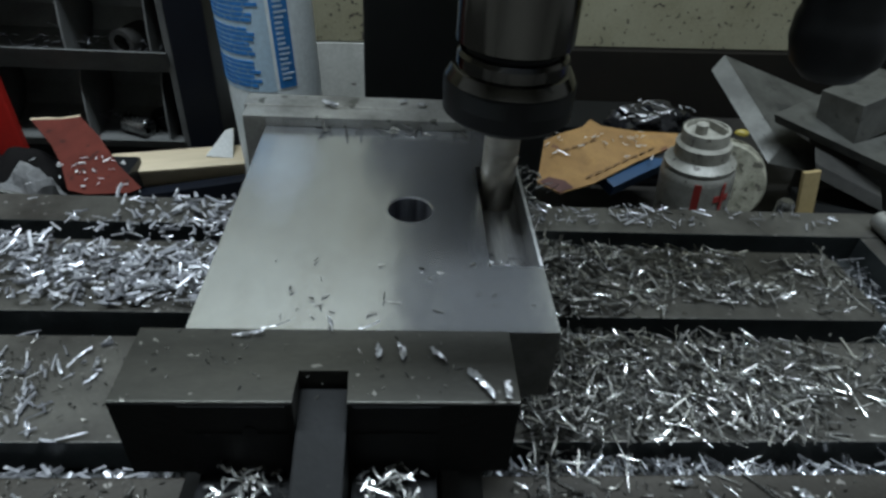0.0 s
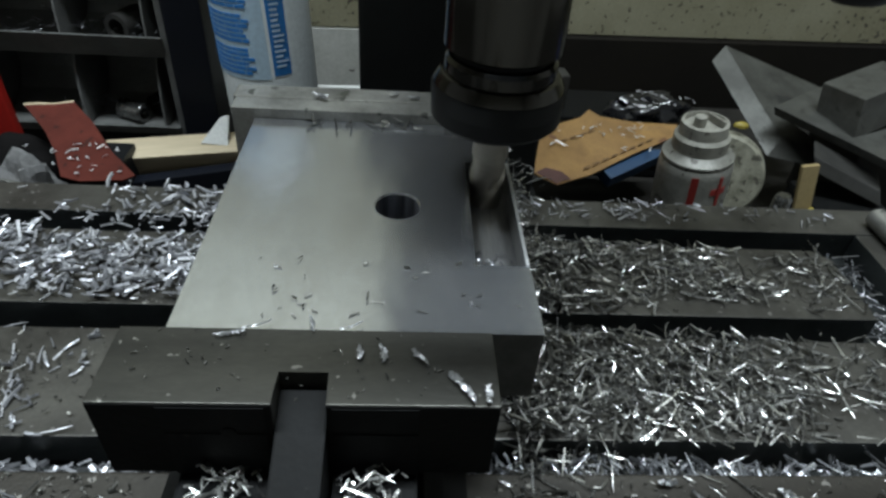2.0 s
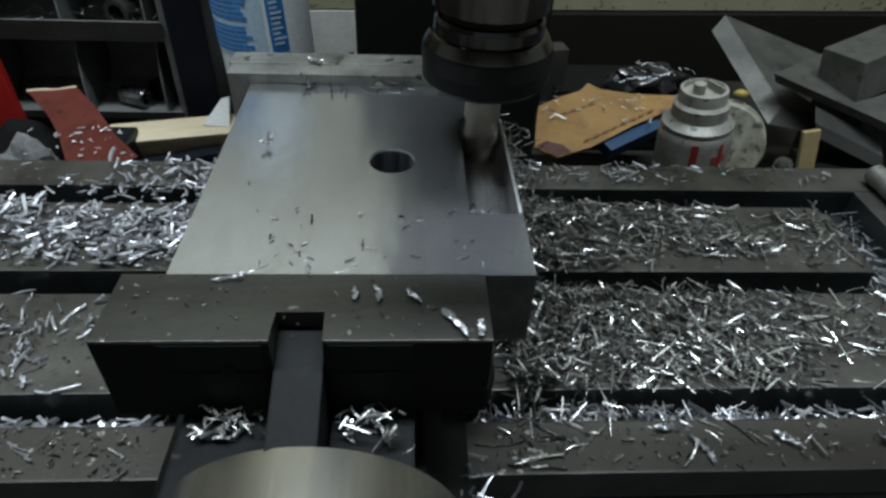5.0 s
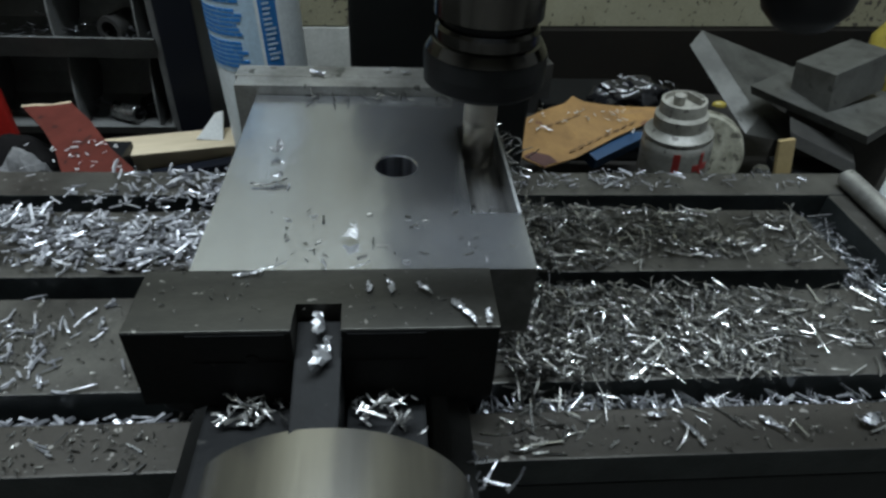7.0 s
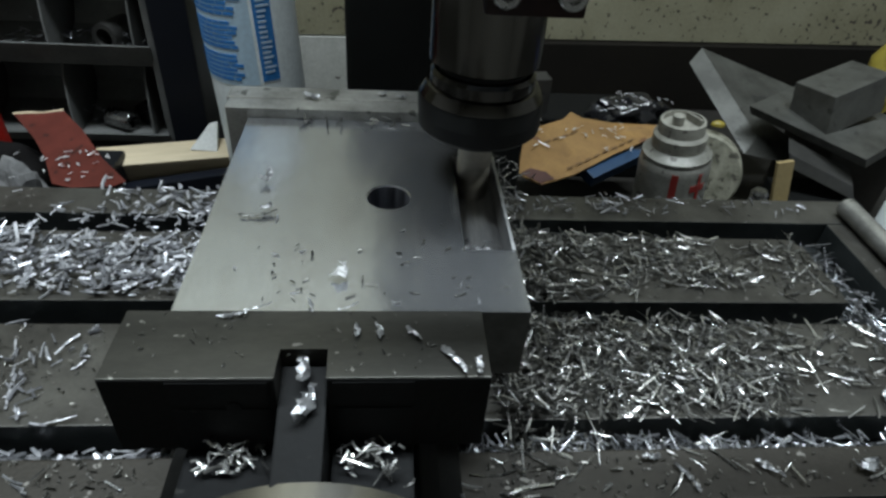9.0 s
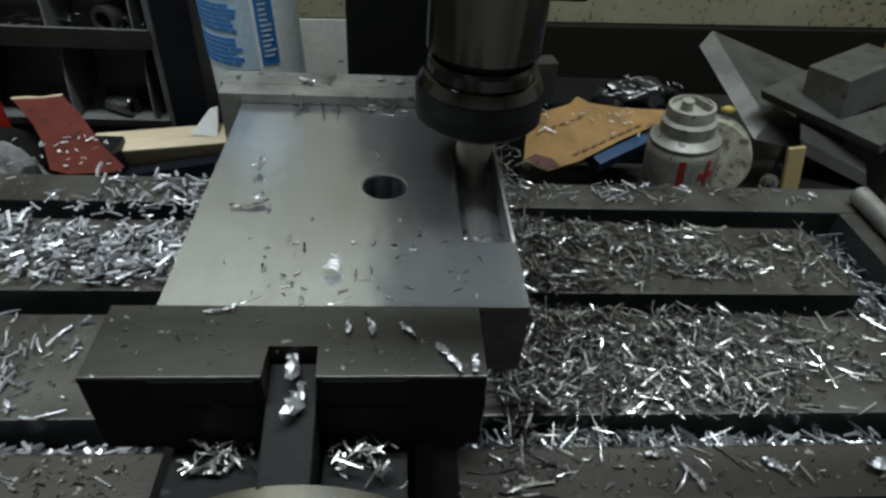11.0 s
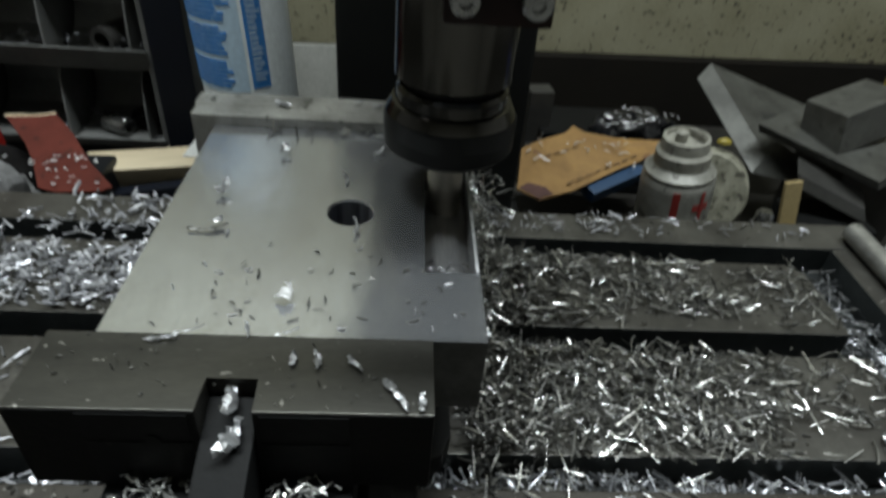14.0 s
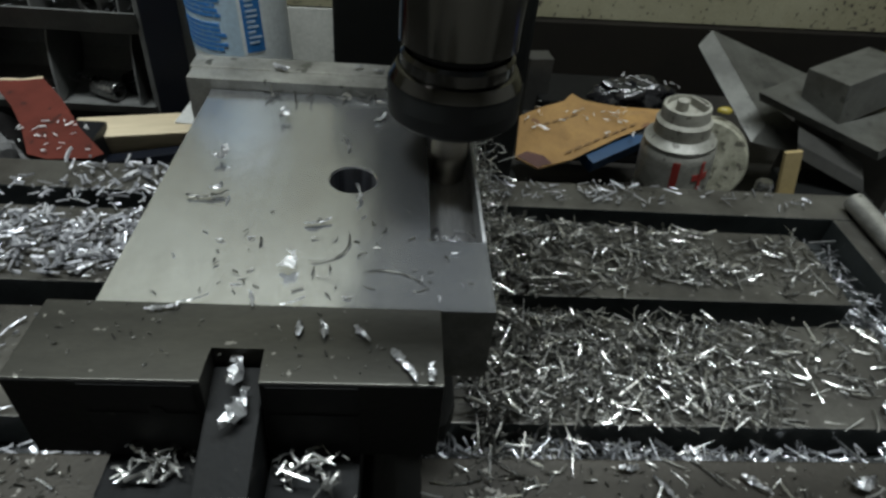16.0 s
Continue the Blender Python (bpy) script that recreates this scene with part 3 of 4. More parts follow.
# ---- things behind the table, left ----
def bin_cabinet():
    c = empty("bin_organiser", pose(0, 0, 0), "grey plastic bin organiser with scrap steel in it", "organiser")
    y0, y1, xl, xr = 0.43, 0.50, -0.52, -0.202
    rows = (-0.112, -0.036, 0.062)
    for z, h in zip(rows, (0.005, 0.014, 0.014)):
        part("shelf", box(xl, xr, y0 + 0.002, y1, z - 0.004, z, 0.001), BIN, c)
        part("lip", prism([(0, -0.006), (0.004, -0.006), (0.004, 0.0), (-0.004, h), (-0.007, h)], xl, xr, 0.0008, Matrix(((0, 0, 1, 0), (1, 0, 0, y0), (0, 1, 0, z), (0, 0, 0, 1)))), BIN, c)
        for x0, x1 in ((-0.455, -0.374), (-0.370, -0.290), (-0.286, -0.2185), (-0.52, -0.459)):
            # scoop-shaped inside of each bin
            scoop = [(0.004, 0.0), (0.030, 0.002), (0.050, 0.012), (0.062, 0.030), (0.066, 0.070), (0.069, 0.070), (0.069, -0.002), (0.004, -0.002)]
            part("scoop", prism(scoop, x0 + 0.001, x1 - 0.001, 0.0, Matrix(((0, 0, 1, 0), (1, 0, 0, y0), (0, 1, 0, z + 0.001), (0, 0, 0, 1)))), BIN, c)
        for x in (-0.457, -0.372, -0.288, -0.2165):
            side = [(-0.002, 0.0), (0.066, 0.0), (0.066, 0.072), (0.016, 0.072), (0.006, 0.055), (0.001, 0.03)]
            part("divider", prism(side, x - 0.0008, x + 0.0008, 0.0003, Matrix(((0, 0, 1, 0), (1, 0, 0, y0), (0, 1, 0, z + 0.001), (0, 0, 0, 1)))), BIN, c)
    part("side", box(xr - 0.002, xr + 0.004, y0 - 0.002, y1, BZ, 0.165, 0.0015), BIN, c)
    part("base", box(xl, xr - 0.003, y0 + 0.01, y1, BZ, -0.118, 0.001), BLACKP, c)
    part("back", box(xl, xr, y1 + 0.0005, y1 + 0.004, BZ, 0.17, 0), BIN, c)
    return c


bin_cabinet()
single("steel_socket", lathe([(0.006, 0), (0.0092, 0.0005), (0.0092, 0.026), (0.0085, 0.027), (0.006, 0.027), (0.006, 0.015)], 28), STEEL, "small bright steel socket lying in a bin", "socket", pose(-0.262, 0.450, -0.1015, 0, 90, -25), True)
single("rubber_bush", lathe([(0.005, 0), (0.0105, 0.001), (0.0105, 0.018), (0.005, 0.019)], 28), BLACKP, "black rubber bush lying in a bin", "bush", pose(-0.232, 0.452, -0.1000, 0, 90, 70), True)
single("pipe_offcut", lathe([(0.008, 0), (0.0125, 0.0), (0.0125, 0.03), (0.008, 0.03), (0.008, 0.002)], 28), ALUD, "short dark pipe offcut in the upper bin", "pipe", pose(-0.235, 0.470, -0.022, 90, 0, -20), True)
case = empty("black_case", pose(-0.172, 0.40, BZ + 0.0005), "tall narrow black plastic case beside the bins", "case")
part("body", box(-0.0165, 0.0155, 0.002, 0.098, 0, 0.36, 0.003), BLACKP, case)
part("front_cover", box(-0.0150, 0.0165, -0.004, 0.0015, 0.002, 0.358, 0.002), NAVY, case, "dull navy front cover")


def print_bottle():
    c = empty("plastic_bottle", pose(-0.0865, 0.335, BZ, 0, -2.5, 0), "tall white plastic bottle with blue printed label", "bottle")
    R = 0.0335
    part("body", lathe([(0.030, 0), (R, 0.003), (R, 0.34), (0.03, 0.358), (0.014, 0.368), (0.012, 0.385)], 64), BOTTLE, c, "", True)
    part("label", shell(R + 0.0001, 190, 284, 0.140, 0.335, 0.0002, 24), PALEBLUE, c, "pale blue label field", True)
    rng = random.Random(5)
    z, line = 0.1435, 0
    while z < 0.330:
        a = 198
        while a < 262:
            w = rng.uniform(7, 22)
            part("text_bar", shell(R + 0.0004, a, min(a + w, 276 - 8 * (line % 3)), z, z + 0.0022, 0.0002, 4), BLUE, c, "", True)
            a += w + rng.uniform(0.6, 1.4)
        line += 1
        z += 0.0033 if line % 6 else 0.0062
    part("label_stripe", shell(R + 0.0001, 288, 309, 0.142, 0.255, 0.0003, 10), BLUE, c, "blue side panel", True)
    for k in range(28):
        part("text_bar", shell(R + 0.0005, 292, 303 + rng.uniform(-3, 4), 0.148 + 0.0035 * k, 0.1495 + 0.0035 * k, 0.0002, 4), PALEBLUE, c, "", True)
    return c


print_bottle()


def sheet(outline, thick, wave, freq):
    """A thin, slightly wavy sheet with the given outline in metres."""
    bm = bmesh.new()
    n = len(outline)
    cx, cy = sum(p[0] for p in outline) / n, sum(p[1] for p in outline) / n
    loops = []
    for z in (0.0, thick):
        for k in (1.0, 0.6, 0.25):
            ring = []
            for x, y in outline:
                x, y = cx + (x - cx) * k, cy + (y - cy) * k
                ring.append(bm.verts.new((x, y, z + wave * math.sin(x * freq + 1) * math.cos(y * freq * 0.7))))
            loops.append(ring)
    for side in (0, 3):
        for a, b in ((loops[side], loops[side + 1]), (loops[side + 1], loops[side + 2])):
            for i in range(n):
                bm.faces.new((a[i], a[(i + 1) % n], b[(i + 1) % n], b[i]))
        bm.faces.new(loops[side + 2])
    for i in range(n):
        bm.faces.new((loops[0][i], loops[0][(i + 1) % n], loops[3][(i + 1) % n], loops[3][i]))
    return bm


TAG_M = pose(-0.240, 0.315, -0.0616, 10.8, 0, 0)
paper = single("sandpaper_sheet", sheet([(-0.052, 0.039), (-0.033, 0.040), (-0.016, 0.045), (0.007, 0.020), (0.031, -0.012), (0.055, -0.037), (0.048, -0.043), (0.018, -0.044), (0.004, -0.040), (-0.010, -0.013), (-0.026, 0.010)], 0.0012, 0.0016, 70), TAG, "torn red-brown sandpaper piece dotted with bright swarf", "sandpaper", TAG_M)
part("torn_edge", sweep([(-0.052, 0.0392, 0.001), (-0.040, 0.0402, 0.0016), (-0.030, 0.0408, 0.001), (-0.016, 0.0455, 0.001)], 0.0012, 6), CREAM, paper, "pale torn edge")
single("dark_carton", box(-0.248, -0.210, 0.312, 0.345, -0.1185, -0.0790, 0.003), BLACKP, "small black carton under the sandpaper", "carton")
single("wooden_slat", box(-0.055, 0.055, -0.012, 0.012, 0, 0.025, 0.0015), CREAM, "pale bare wooden slat lying behind the table", "slat", pose(-0.180, 0.354, -0.1060, 14, -3.5, 6))
single("navy_strip", box(-0.060, 0.060, -0.006, 0.006, 0, 0.020, 0.001), NAVY, "dark navy plastic strip in front of the wooden slat", "strip", pose(-0.180, 0.330, -0.1185, 0, -9, 4))
bm = box(-0.30, -0.11, 0.30, 0.40, BZ + 0.001, -0.119, 0.002)
single("black_tray", bm, BLACKP, "shallow black tray carrying the slat and strip", "tray")
single("folded_paper", prism([(-0.012, 0), (0.010, -0.001), (0.0105, 0.024), (0.004, 0.022)], 0, 0.004, 0.0003, pose(0, 0, 0, 90, 0, 0)), WHITE, "folded white paper scrap on the wooden slat", "paper", pose(-0.147, 0.352, -0.0815, -32, 0, 0))
red = empty("red_lever", pose(-0.345, 0.395, -0.01), "long flat red plastic handle leaning on the bins", "handle")
part("blade", box(-0.0115, 0.0115, -0.004, 0.004, -0.10, 0.22, 0.002, m=pose(0.001, 0, 0, -4, -4.0, 0)), REDP, red)
single("yellow_packet", box(-0.062, 0.062, -0.03, 0.03, 0, 0.025, 0.006), YELLOW, "yellow packet with red print on a shelf", "packet", pose(-0.298, 0.485, 0.066))
single("red_print_patch", box(-0.05, 0.04, -0.0005, 0.0005, 0, 0.008, 0.0002), REDM, "red print band of the packet", "print", pose(-0.295, 0.4538, 0.074))
single("maroon_rag", lump(0.034, 0.03, 0.070, 0.5, 34, 3), MAROON, "crumpled maroon cloth beside the table", "rag", pose(-0.366, 0.345, -0.110), True)
single("grey_rag", lump(0.036, 0.028, 0.068, 0.45, 36, 5), RAG, "crumpled grey rag beside the table", "rag", pose(-0.352, 0.265, -0.12), True)
single("black_rag", lump(0.040, 0.025, 0.036, 0.3, 26, 8), BLACKRAG, "crumpled black cloth behind the sandpaper", "rag", pose(-0.300, 0.335, -0.118), True)
single("paper_bag", lump(0.026, 0.016, 0.040, 0.42, 60, 11), RAG, "crumpled grey paper bag", "paper bag", pose(-0.276, 0.300, -0.1187))
single("pencil", sweep([(-0.374, 0.300, -0.036), (-0.360, 0.296, -0.044), (-0.347, 0.292, -0.053)], 0.0022, 8), YELLOW, "short yellow pencil lying on the grey rag", "pencil")
single("junk_pile", lump(0.12, 0.06, 0.02, 0.3, 30, 12), BLACKRAG, "heap of black cloth behind the table", "cloth", pose(-0.36, 0.29, BZ), True)
single("splash_guard", box(-0.055, 0.060, -0.001, 0.001, -0.075, 0.032, 0.0005), ALU, "thin dark sheet-metal strip along the table", "sheet metal", pose(-0.245, 0.215, -0.056, 12, 13, 0))

# ---- things behind the table, right ----
single("grey_bar", box(-0.0115, 0.0115, -0.010, 0.010, 0, 0.098, 0.001), ALUD, "upright dark grey steel bar by the column", "steel bar", pose(0.147, 0.440, BZ, 0, 0, 8))


CARD_M = pose(0.118, 0.333, -0.0895, 16.7, 0, 0)
card = single("tan_card", sheet([(0, 0), (0.018, -0.011), (0.049, 0.003), (0.090, 0.028), (0.134, 0.052), (0.139, 0.067), (0.098, 0.069), (0.068, 0.072), (0.058, 0.080), (0.049, 0.070), (0.027, 0.062), (0.008, 0.050)], 0.0018, 0.0015, 60), CARD, "oil-stained tan cardboard envelope with swarf on it", "card", CARD_M)
part("stain", sheet([(0.001, 0.001), (0.017, -0.0095), (0.030, -0.005), (0.024, 0.003), (0.010, 0.007)], 0.0004, 0.0, 60), DARKRED, card, "dark red stain").location = (0, 0, 0.0032)
for k in range(8):
    part("text_bar", box(-0.0035, 0.0035, -0.0007, 0.0007, 0.0034, 0.0037, 0, m=pose(0.046 + 0.0088 * k, 0.009 + 0.0050 * k, 0, 0, 0, 30)), PRINT, card, "faded dark print")
    if k < 4:
        part("text_bar", box(-0.0035, 0.0035, -0.0007, 0.0007, 0.0034, 0.0037, 0, m=pose(0.030 + 0.0088 * k, 0.040 + 0.0040 * k, 0, 0, 0, 26)), PRINT, card, "faded dark print")
single("blue_strip", box(-0.042, 0.042, -0.004, 0.012, -0.006, 0.006, 0.001), BLUEP, "blue plastic strip under the cardboard", "strip", CARD_M @ pose(0.102, 0.027, -0.0085, 0, 0, 30))
single("card_prop", box(0.012, 0.125, 0.038, 0.062, -0.030, -0.0022, 0.002), BLACKP, "low black box under the cardboard", "box", CARD_M)
single("crumpled_bag", lump(0.038, 0.020, 0.017, 0.4, 60, 4), BAG, "crumpled glossy black plastic film with swarf", "plastic film", pose(0.236, 0.430, -0.0765), True)
single("film_prop", box(0.15, 0.28, 0.418, 0.48, BZ + 0.0005, -0.076, 0.003), CAST, "black box under the plastic film", "box")


def spray_can():
    c = empty("spray_can", pose(0.2450, 0.305, BZ + 0.0026, 0, -5.5, 0), "dusty white spray can with red markings and white cap", "spray can")
    part("body", lathe([(0.026, 0), (0.0280, 0.002), (0.0280, 0.082), (0.0274, 0.088), (0.0258, 0.0905)], 56), CANM, c, "", True)
    part("rim", lathe([(0.0255, 0.0906), (0.0268, 0.0912), (0.0268, 0.0932), (0.0250, 0.0940), (0.0205, 0.098)], 56), CANM, c, "rolled tin rim", True)
    cap = part("cap", lathe([(0.0205, 0.097), (0.0207, 0.108), (0.0180, 0.1105), (0.0172, 0.1195), (0.0152, 0.1200), (0.0148, 0.116)], 48), CAPM, c, "dusty white plastic cap", True)
    part("nozzle", lathe([(0.0045, 0.116), (0.0045, 0.1235), (0.003, 0.1245)], 20, pose(-0.004, 0, 0)), CAPM, cap, "", True)
    part("cap_wing", box(-0.001, 0.001, -0.009, 0.009, 0.1165, 0.122, 0.0004, m=pose(0.009, 0, 0, 0, 0, 20)), CAPM, cap)
    part("red_bar", shell(0.0281, 245, 256, 0.048, 0.086, 0.0003, 6), REDM, c, "red bar", True)
    part("red_cross", shell(0.0281, 278, 306, 0.070, 0.0755, 0.0003, 8), REDM, c, "red cross", True)
    part("red_cross", shell(0.0285, 289, 295, 0.060, 0.086, 0.0003, 4), REDM, c, "red cross", True)


spray_can()
ring = lathe([(0.016, -0.011), (0.034, -0.011), (0.0355, -0.009), (0.0355, 0.009), (0.034, 0.011), (0.016, 0.011)], 56)
tape = single("tape_roll", ring, TAPE, "dirty whitish roll of tape standing on edge", "tape roll", pose(0.283, 0.345, BZ + 0.0535, 78, 0, -28), True)
part("tape_core", lathe([(0.0157, -0.0112), (0.0157, 0.0112)], 40), TAPE, tape, "dirty cardboard core", True)
single("tape_block", box(0.245, 0.30, 0.32, 0.372, BZ + 0.0005, BZ + 0.018, 0.002), BENCH, "dark wooden block under the tape roll", "block")


def oblique(corner, u, v, w, outline=((0, 0), (1, 0), (1, 1), (0, 1)), bevel=0.0008):
    """A slab: outline in shares of u and v from a corner, thickened by w."""
    c, u, v, w = Vector(corner), Vector(u), Vector(v), Vector(w)
    bm = bmesh.new()
    top = [bm.verts.new(c + a * u + b * v) for a, b in outline]
    low = [bm.verts.new(p.co + w) for p in top]
    n = len(top)
    bm.faces.new(top)
    bm.faces.new(low[::-1])
    for i in range(n):
        bm.faces.new((top[i], low[i], low[(i + 1) % n], top[(i + 1) % n]))
    bmesh.ops.recalc_face_normals(bm, faces=bm.faces)
    bmesh.ops.bevel(bm, geom=list(bm.edges), offset=bevel, segments=2, profile=0.7, affect="EDGES")
    return bm


frame_plate = empty("angle_plate", pose(0, 0, 0), "dull aluminium angle plate leaning on steel offcuts", "angle plate")
BRACKET = ((0, 0), (0.5, 0), (1, 0), (0.861, 0.607), (0.685, 0.238), (0.416, 0.309), (0.30, 0.75), (0.14, 1.15), (-0.02, 1.13))
part("bracket", oblique((0.3144, 0.470, -0.0196), (0.0287, -0.098, -0.0456), (0.0916, -0.018, -0.0284), (-0.0155, -0.014, -0.0105), BRACKET), ALU, frame_plate, "scratched dull aluminium bracket with two arms")
single("steel_offcut", oblique((0.395, 0.300, -0.0465), (-0.071, 0.072, 0.0115), (0.080, 0.051, 0.004), (0.005, 0.002, -0.009)), ALU, "flat grey steel offcut lying across the scrap", "steel offcut")
cube = empty("steel_block", pose(0, 0, 0), "grey machined steel block on the flat offcut", "steel block")
part("block", oblique((0.3716, 0.335, -0.009), (-0.014, 0.037, -0.003), (0.0635, 0.028, 0.011), (0.0055, -0.002, -0.0345)), ALU, cube)
single("scrap_support", box(0.40, 0.47, 0.345, 0.42, BZ + 0.0005, -0.0535, 0.003), BENCH, "dark wooden box holding the steel offcuts", "box")
single("scale_bar", oblique((0.340, 0.318, -0.052), (0.056, -0.018, -0.020), (0.010, 0.022, 0.003), (0.004, -0.004, -0.012)), ALUD, "dark scaly steel bar under the angle plate", "steel bar")
single("bar_support", box(0.345, 0.41, 0.290, 0.34, BZ + 0.0005, -0.088, 0.003), CAST, "rough black iron block under the scaly bar", "iron block")
single("wood_lath", box(-0.0068, 0.0068, -0.002, 0.002, 0, 0.086, 0.0006), LATH, "short tan wooden lath standing under the bracket", "lath", pose(0.347, 0.298, BZ + 0.002, -6, -10, 0))
single("yellow_bead", lump(0.006, 0.004, 0.0036, 0.3, 110, 2, sub=3), YELLOW, "small yellow plastic bead behind the can", "bead", pose(0.290, 0.352, -0.0455), True)
single("yellow_scrap", lump(0.010, 0.006, 0.005, 0.6, 160, 6, sub=3), YELLOW, "crumpled yellow scrap by the lath", "scrap", pose(0.350, 0.295, -0.096), True)
hose = empty("yellow_hose", pose(0.500, 0.42, -0.02), "coiled yellow plastic hose end", "hose")
part("coil", sweep([(0.03 * math.cos(a * 0.35), 0.006 * math.sin(a), 0.032 * math.sin(a * 0.35)) for a in range(0, 19)], 0.0105, 12), YELLOW, hose, "", True)
single("hose_prop", box(0.44, 0.52, 0.41, 0.47, -0.115, -0.060, 0.003), BENCH, "dark block under the hose", "block")
tub = empty("blue_white_bottle", pose(0.434, 0.262, BZ), "white plastic bottle with deep blue cap and print", "bottle")
part("body", lathe([(0.026, 0), (0.028, 0.002), (0.028, 0.075), (0.024, 0.083)], 40), BOTTLE, tub, "", True)
part("cap", lathe([(0.0235, 0.0832), (0.0235, 0.108), (0.0215, 0.110)], 40), mat("deep_blue_cap", (0.015, 0.03, 0.22), 0.35), tub, "deep blue screw cap", True)
part("blue_print", shell(0.0282, 190, 260, 0.02, 0.05, 0.0003, 12), BLUE, tub, "blue print", True)


# ---- swarf ----
def swarf(name, count, place, length, width, seed, material, label, curl=0.8, lift=0.6):
    """One sheet of metal chips: short bent V-shaped ribbons strewn by place(rng) -> x, y, z, pile."""
    rng = random.Random(seed)
    verts, faces = [], []
    for _ in range(count):
        x, y, z, pile = place(rng)
        L = rng.uniform(*length) * (0.6 + 0.8 * rng.random())
        w = rng.uniform(*width)
        yaw, tip, spin = rng.uniform(0, 6.283), rng.gauss(0, 0.16 + 0.35 * pile) * lift, rng.uniform(-0.9, 0.9)
        bend, n = rng.gauss(0, curl * 0.55), 4
        base = len(verts)
        m = Matrix.Translation((x, y, z + rng.uniform(0, pile) * 0.014 + 0.4 * w + abs(math.sin(tip)) * L * 0.5)) @ Euler((spin, tip, yaw), "XYZ").to_matrix().to_4x4()
        px, py, a = -L / 2, 0.0, -bend / 2
        for i in range(n):
            s, c = math.sin(a), math.cos(a)
            t = rng.uniform(0.55, 1.15) * (0.45 if w < 0.0014 and i in (0, n - 1) and rng.random() < 0.5 else 1.0)
            for o, h in ((-w * t / 2, 0.0), (0.0, 0.35 * w), (w * t / 2, 0.0)):
                verts.append(m @ Vector((px - s * o, py + c * o, h)))
            px, py, a = px + L / (n - 1) * c, py + L / (n - 1) * s, a + bend / (n - 1)
        for i in range(n - 1):
            for k in range(2):
                p = base + 3 * i + k
                faces.append((p, p + 3, p + 4, p + 1))
    me = bpy.data.meshes.new(name)
    me.from_pydata([tuple(v) for v in verts], [], faces)
    me.materials.append(material)
    return tagged(new(name, me), label, "swarf", kind="stuff")


def ground_z(x, y):
    """Height of the table under a point: slots lie lower."""
    if 0.127 < y < 0.142 or 0.0635 < y < 0.0775 or 0.0 < y < 0.0132 or 0.224 < abs(x) < 0.249:
        return -0.015
    return 0.0


def near_plate(r):
    x = 0.05 + abs(r.gauss(0, 0.028))
    y = r.uniform(0.0, 0.142)
    return x, y, max(ground_z(x, y), -0.010), 0.9 * math.exp(-(x - 0.05) / 0.03)


def right_lands(r):
    while True:
        x = 0.05 + 0.175 * r.random() ** 0.85
        y = r.uniform(0.008, 0.128)
        keep = 1.0 if x < 0.17 else 0.6
        if 0.0635 < y < 0.0775 and x > 0.105:
            keep = 0.35
        if x > 0.15 and y < 0.03:
            keep *= 0.35
        if 0.07 < y < 0.087 and x > 0.11:
            keep *= 0.12
        if x > 0.185:
            keep *= 0.6
        keep *= min(1.0, 0.3 + 1.5 * max(0.0, noise.noise(Vector((x * 42, y * 60, 3.7))) + 0.22))
        if r.random() < keep:
            return x, y, ground_z(x, y), 0.25 * (1 - (x - 0.05) / 0.18)


def right_heap(r):
    x, y = r.gauss(0.115, 0.035), r.gauss(0.038, 0.013)
    return max(x, 0.05), min(max(y, 0.012), 0.064), 0.0, 0.35


def right_slot(r):
    x = r.uniform(0.03, 0.24)
    return x, r.uniform(0.0, 0.008), -0.011, 0.4


def right_channel(r):
    return r.uniform(0.226, 0.247), r.uniform(0.0, 0.13), -0.014, 0.5


def left_land(r):
    while True:
        x, y = -0.066 - 0.17 * r.random() ** 1.25, r.gauss(0.101, 0.014)
        if x < -0.16 and r.random() < 0.45:
            y = r.gauss(0.121, 0.006)
        if 0.079 < y < 0.131:
            return x, y, ground_z(x, y), 0.25


def left_sparse(r):
    while True:
        x, y = r.uniform(-0.22, -0.066), r.uniform(0.013, 0.063)
        if x < -0.125:
            y = min(0.062, max(0.013, r.gauss(0.036, 0.012)))
        if r.random() < (1.0 if x < -0.125 else 0.7 if x > -0.085 else 0.3):
            return x, y, 0.0, 0.1


def left_slot(r):
    return r.uniform(-0.22, -0.066), r.uniform(0.002, 0.008), -0.013, 0.4


def left_midslot(r):
    return r.uniform(-0.22, -0.066), r.uniform(0.065, 0.070), -0.013, 0.3


def back_left(r):
    return -0.062 - abs(r.gauss(0, 0.05)), r.uniform(0.130, 0.164), 0.0, 0.2


def back_right(r):
    q = r.random()
    x = 0.05 + abs(r.gauss(0, 0.022)) if q < 0.45 else r.gauss(0.138, 0.016) if q < 0.75 else r.uniform(0.06, 0.245)
    return min(x, 0.245), r.uniform(0.146, 0.164), 0.0, 0.15 + 0.6 * (x < 0.07)


def front_right(r):
    return 0.04 + 0.2 * r.random() ** 1.3, r.uniform(-0.019, -0.001), 0.0, 0.05


def front_left(r):
    return r.uniform(-0.22, -0.07), r.uniform(-0.019, -0.001), 0.0, 0.05


def at_spot(x0, y0, z0, s, pile):
    return lambda r: (r.gauss(x0, s), r.gauss(y0, s * 0.7), z0, pile)


LONG, THIN, SHORT, WIDE = (0.0045, 0.0115), (0.0006, 0.0015), (0.0034, 0.0082), (0.0009, 0.0024)
DUST = (0.0008, 0.0026), (0.0004, 0.0010)
PILE_LABEL = "loose heap of bright needle-like steel swarf on the table"
swarf("swarf_pile", 1200, near_plate, LONG, THIN, 1, CHIPD, "dark swarf heaped against the plate")
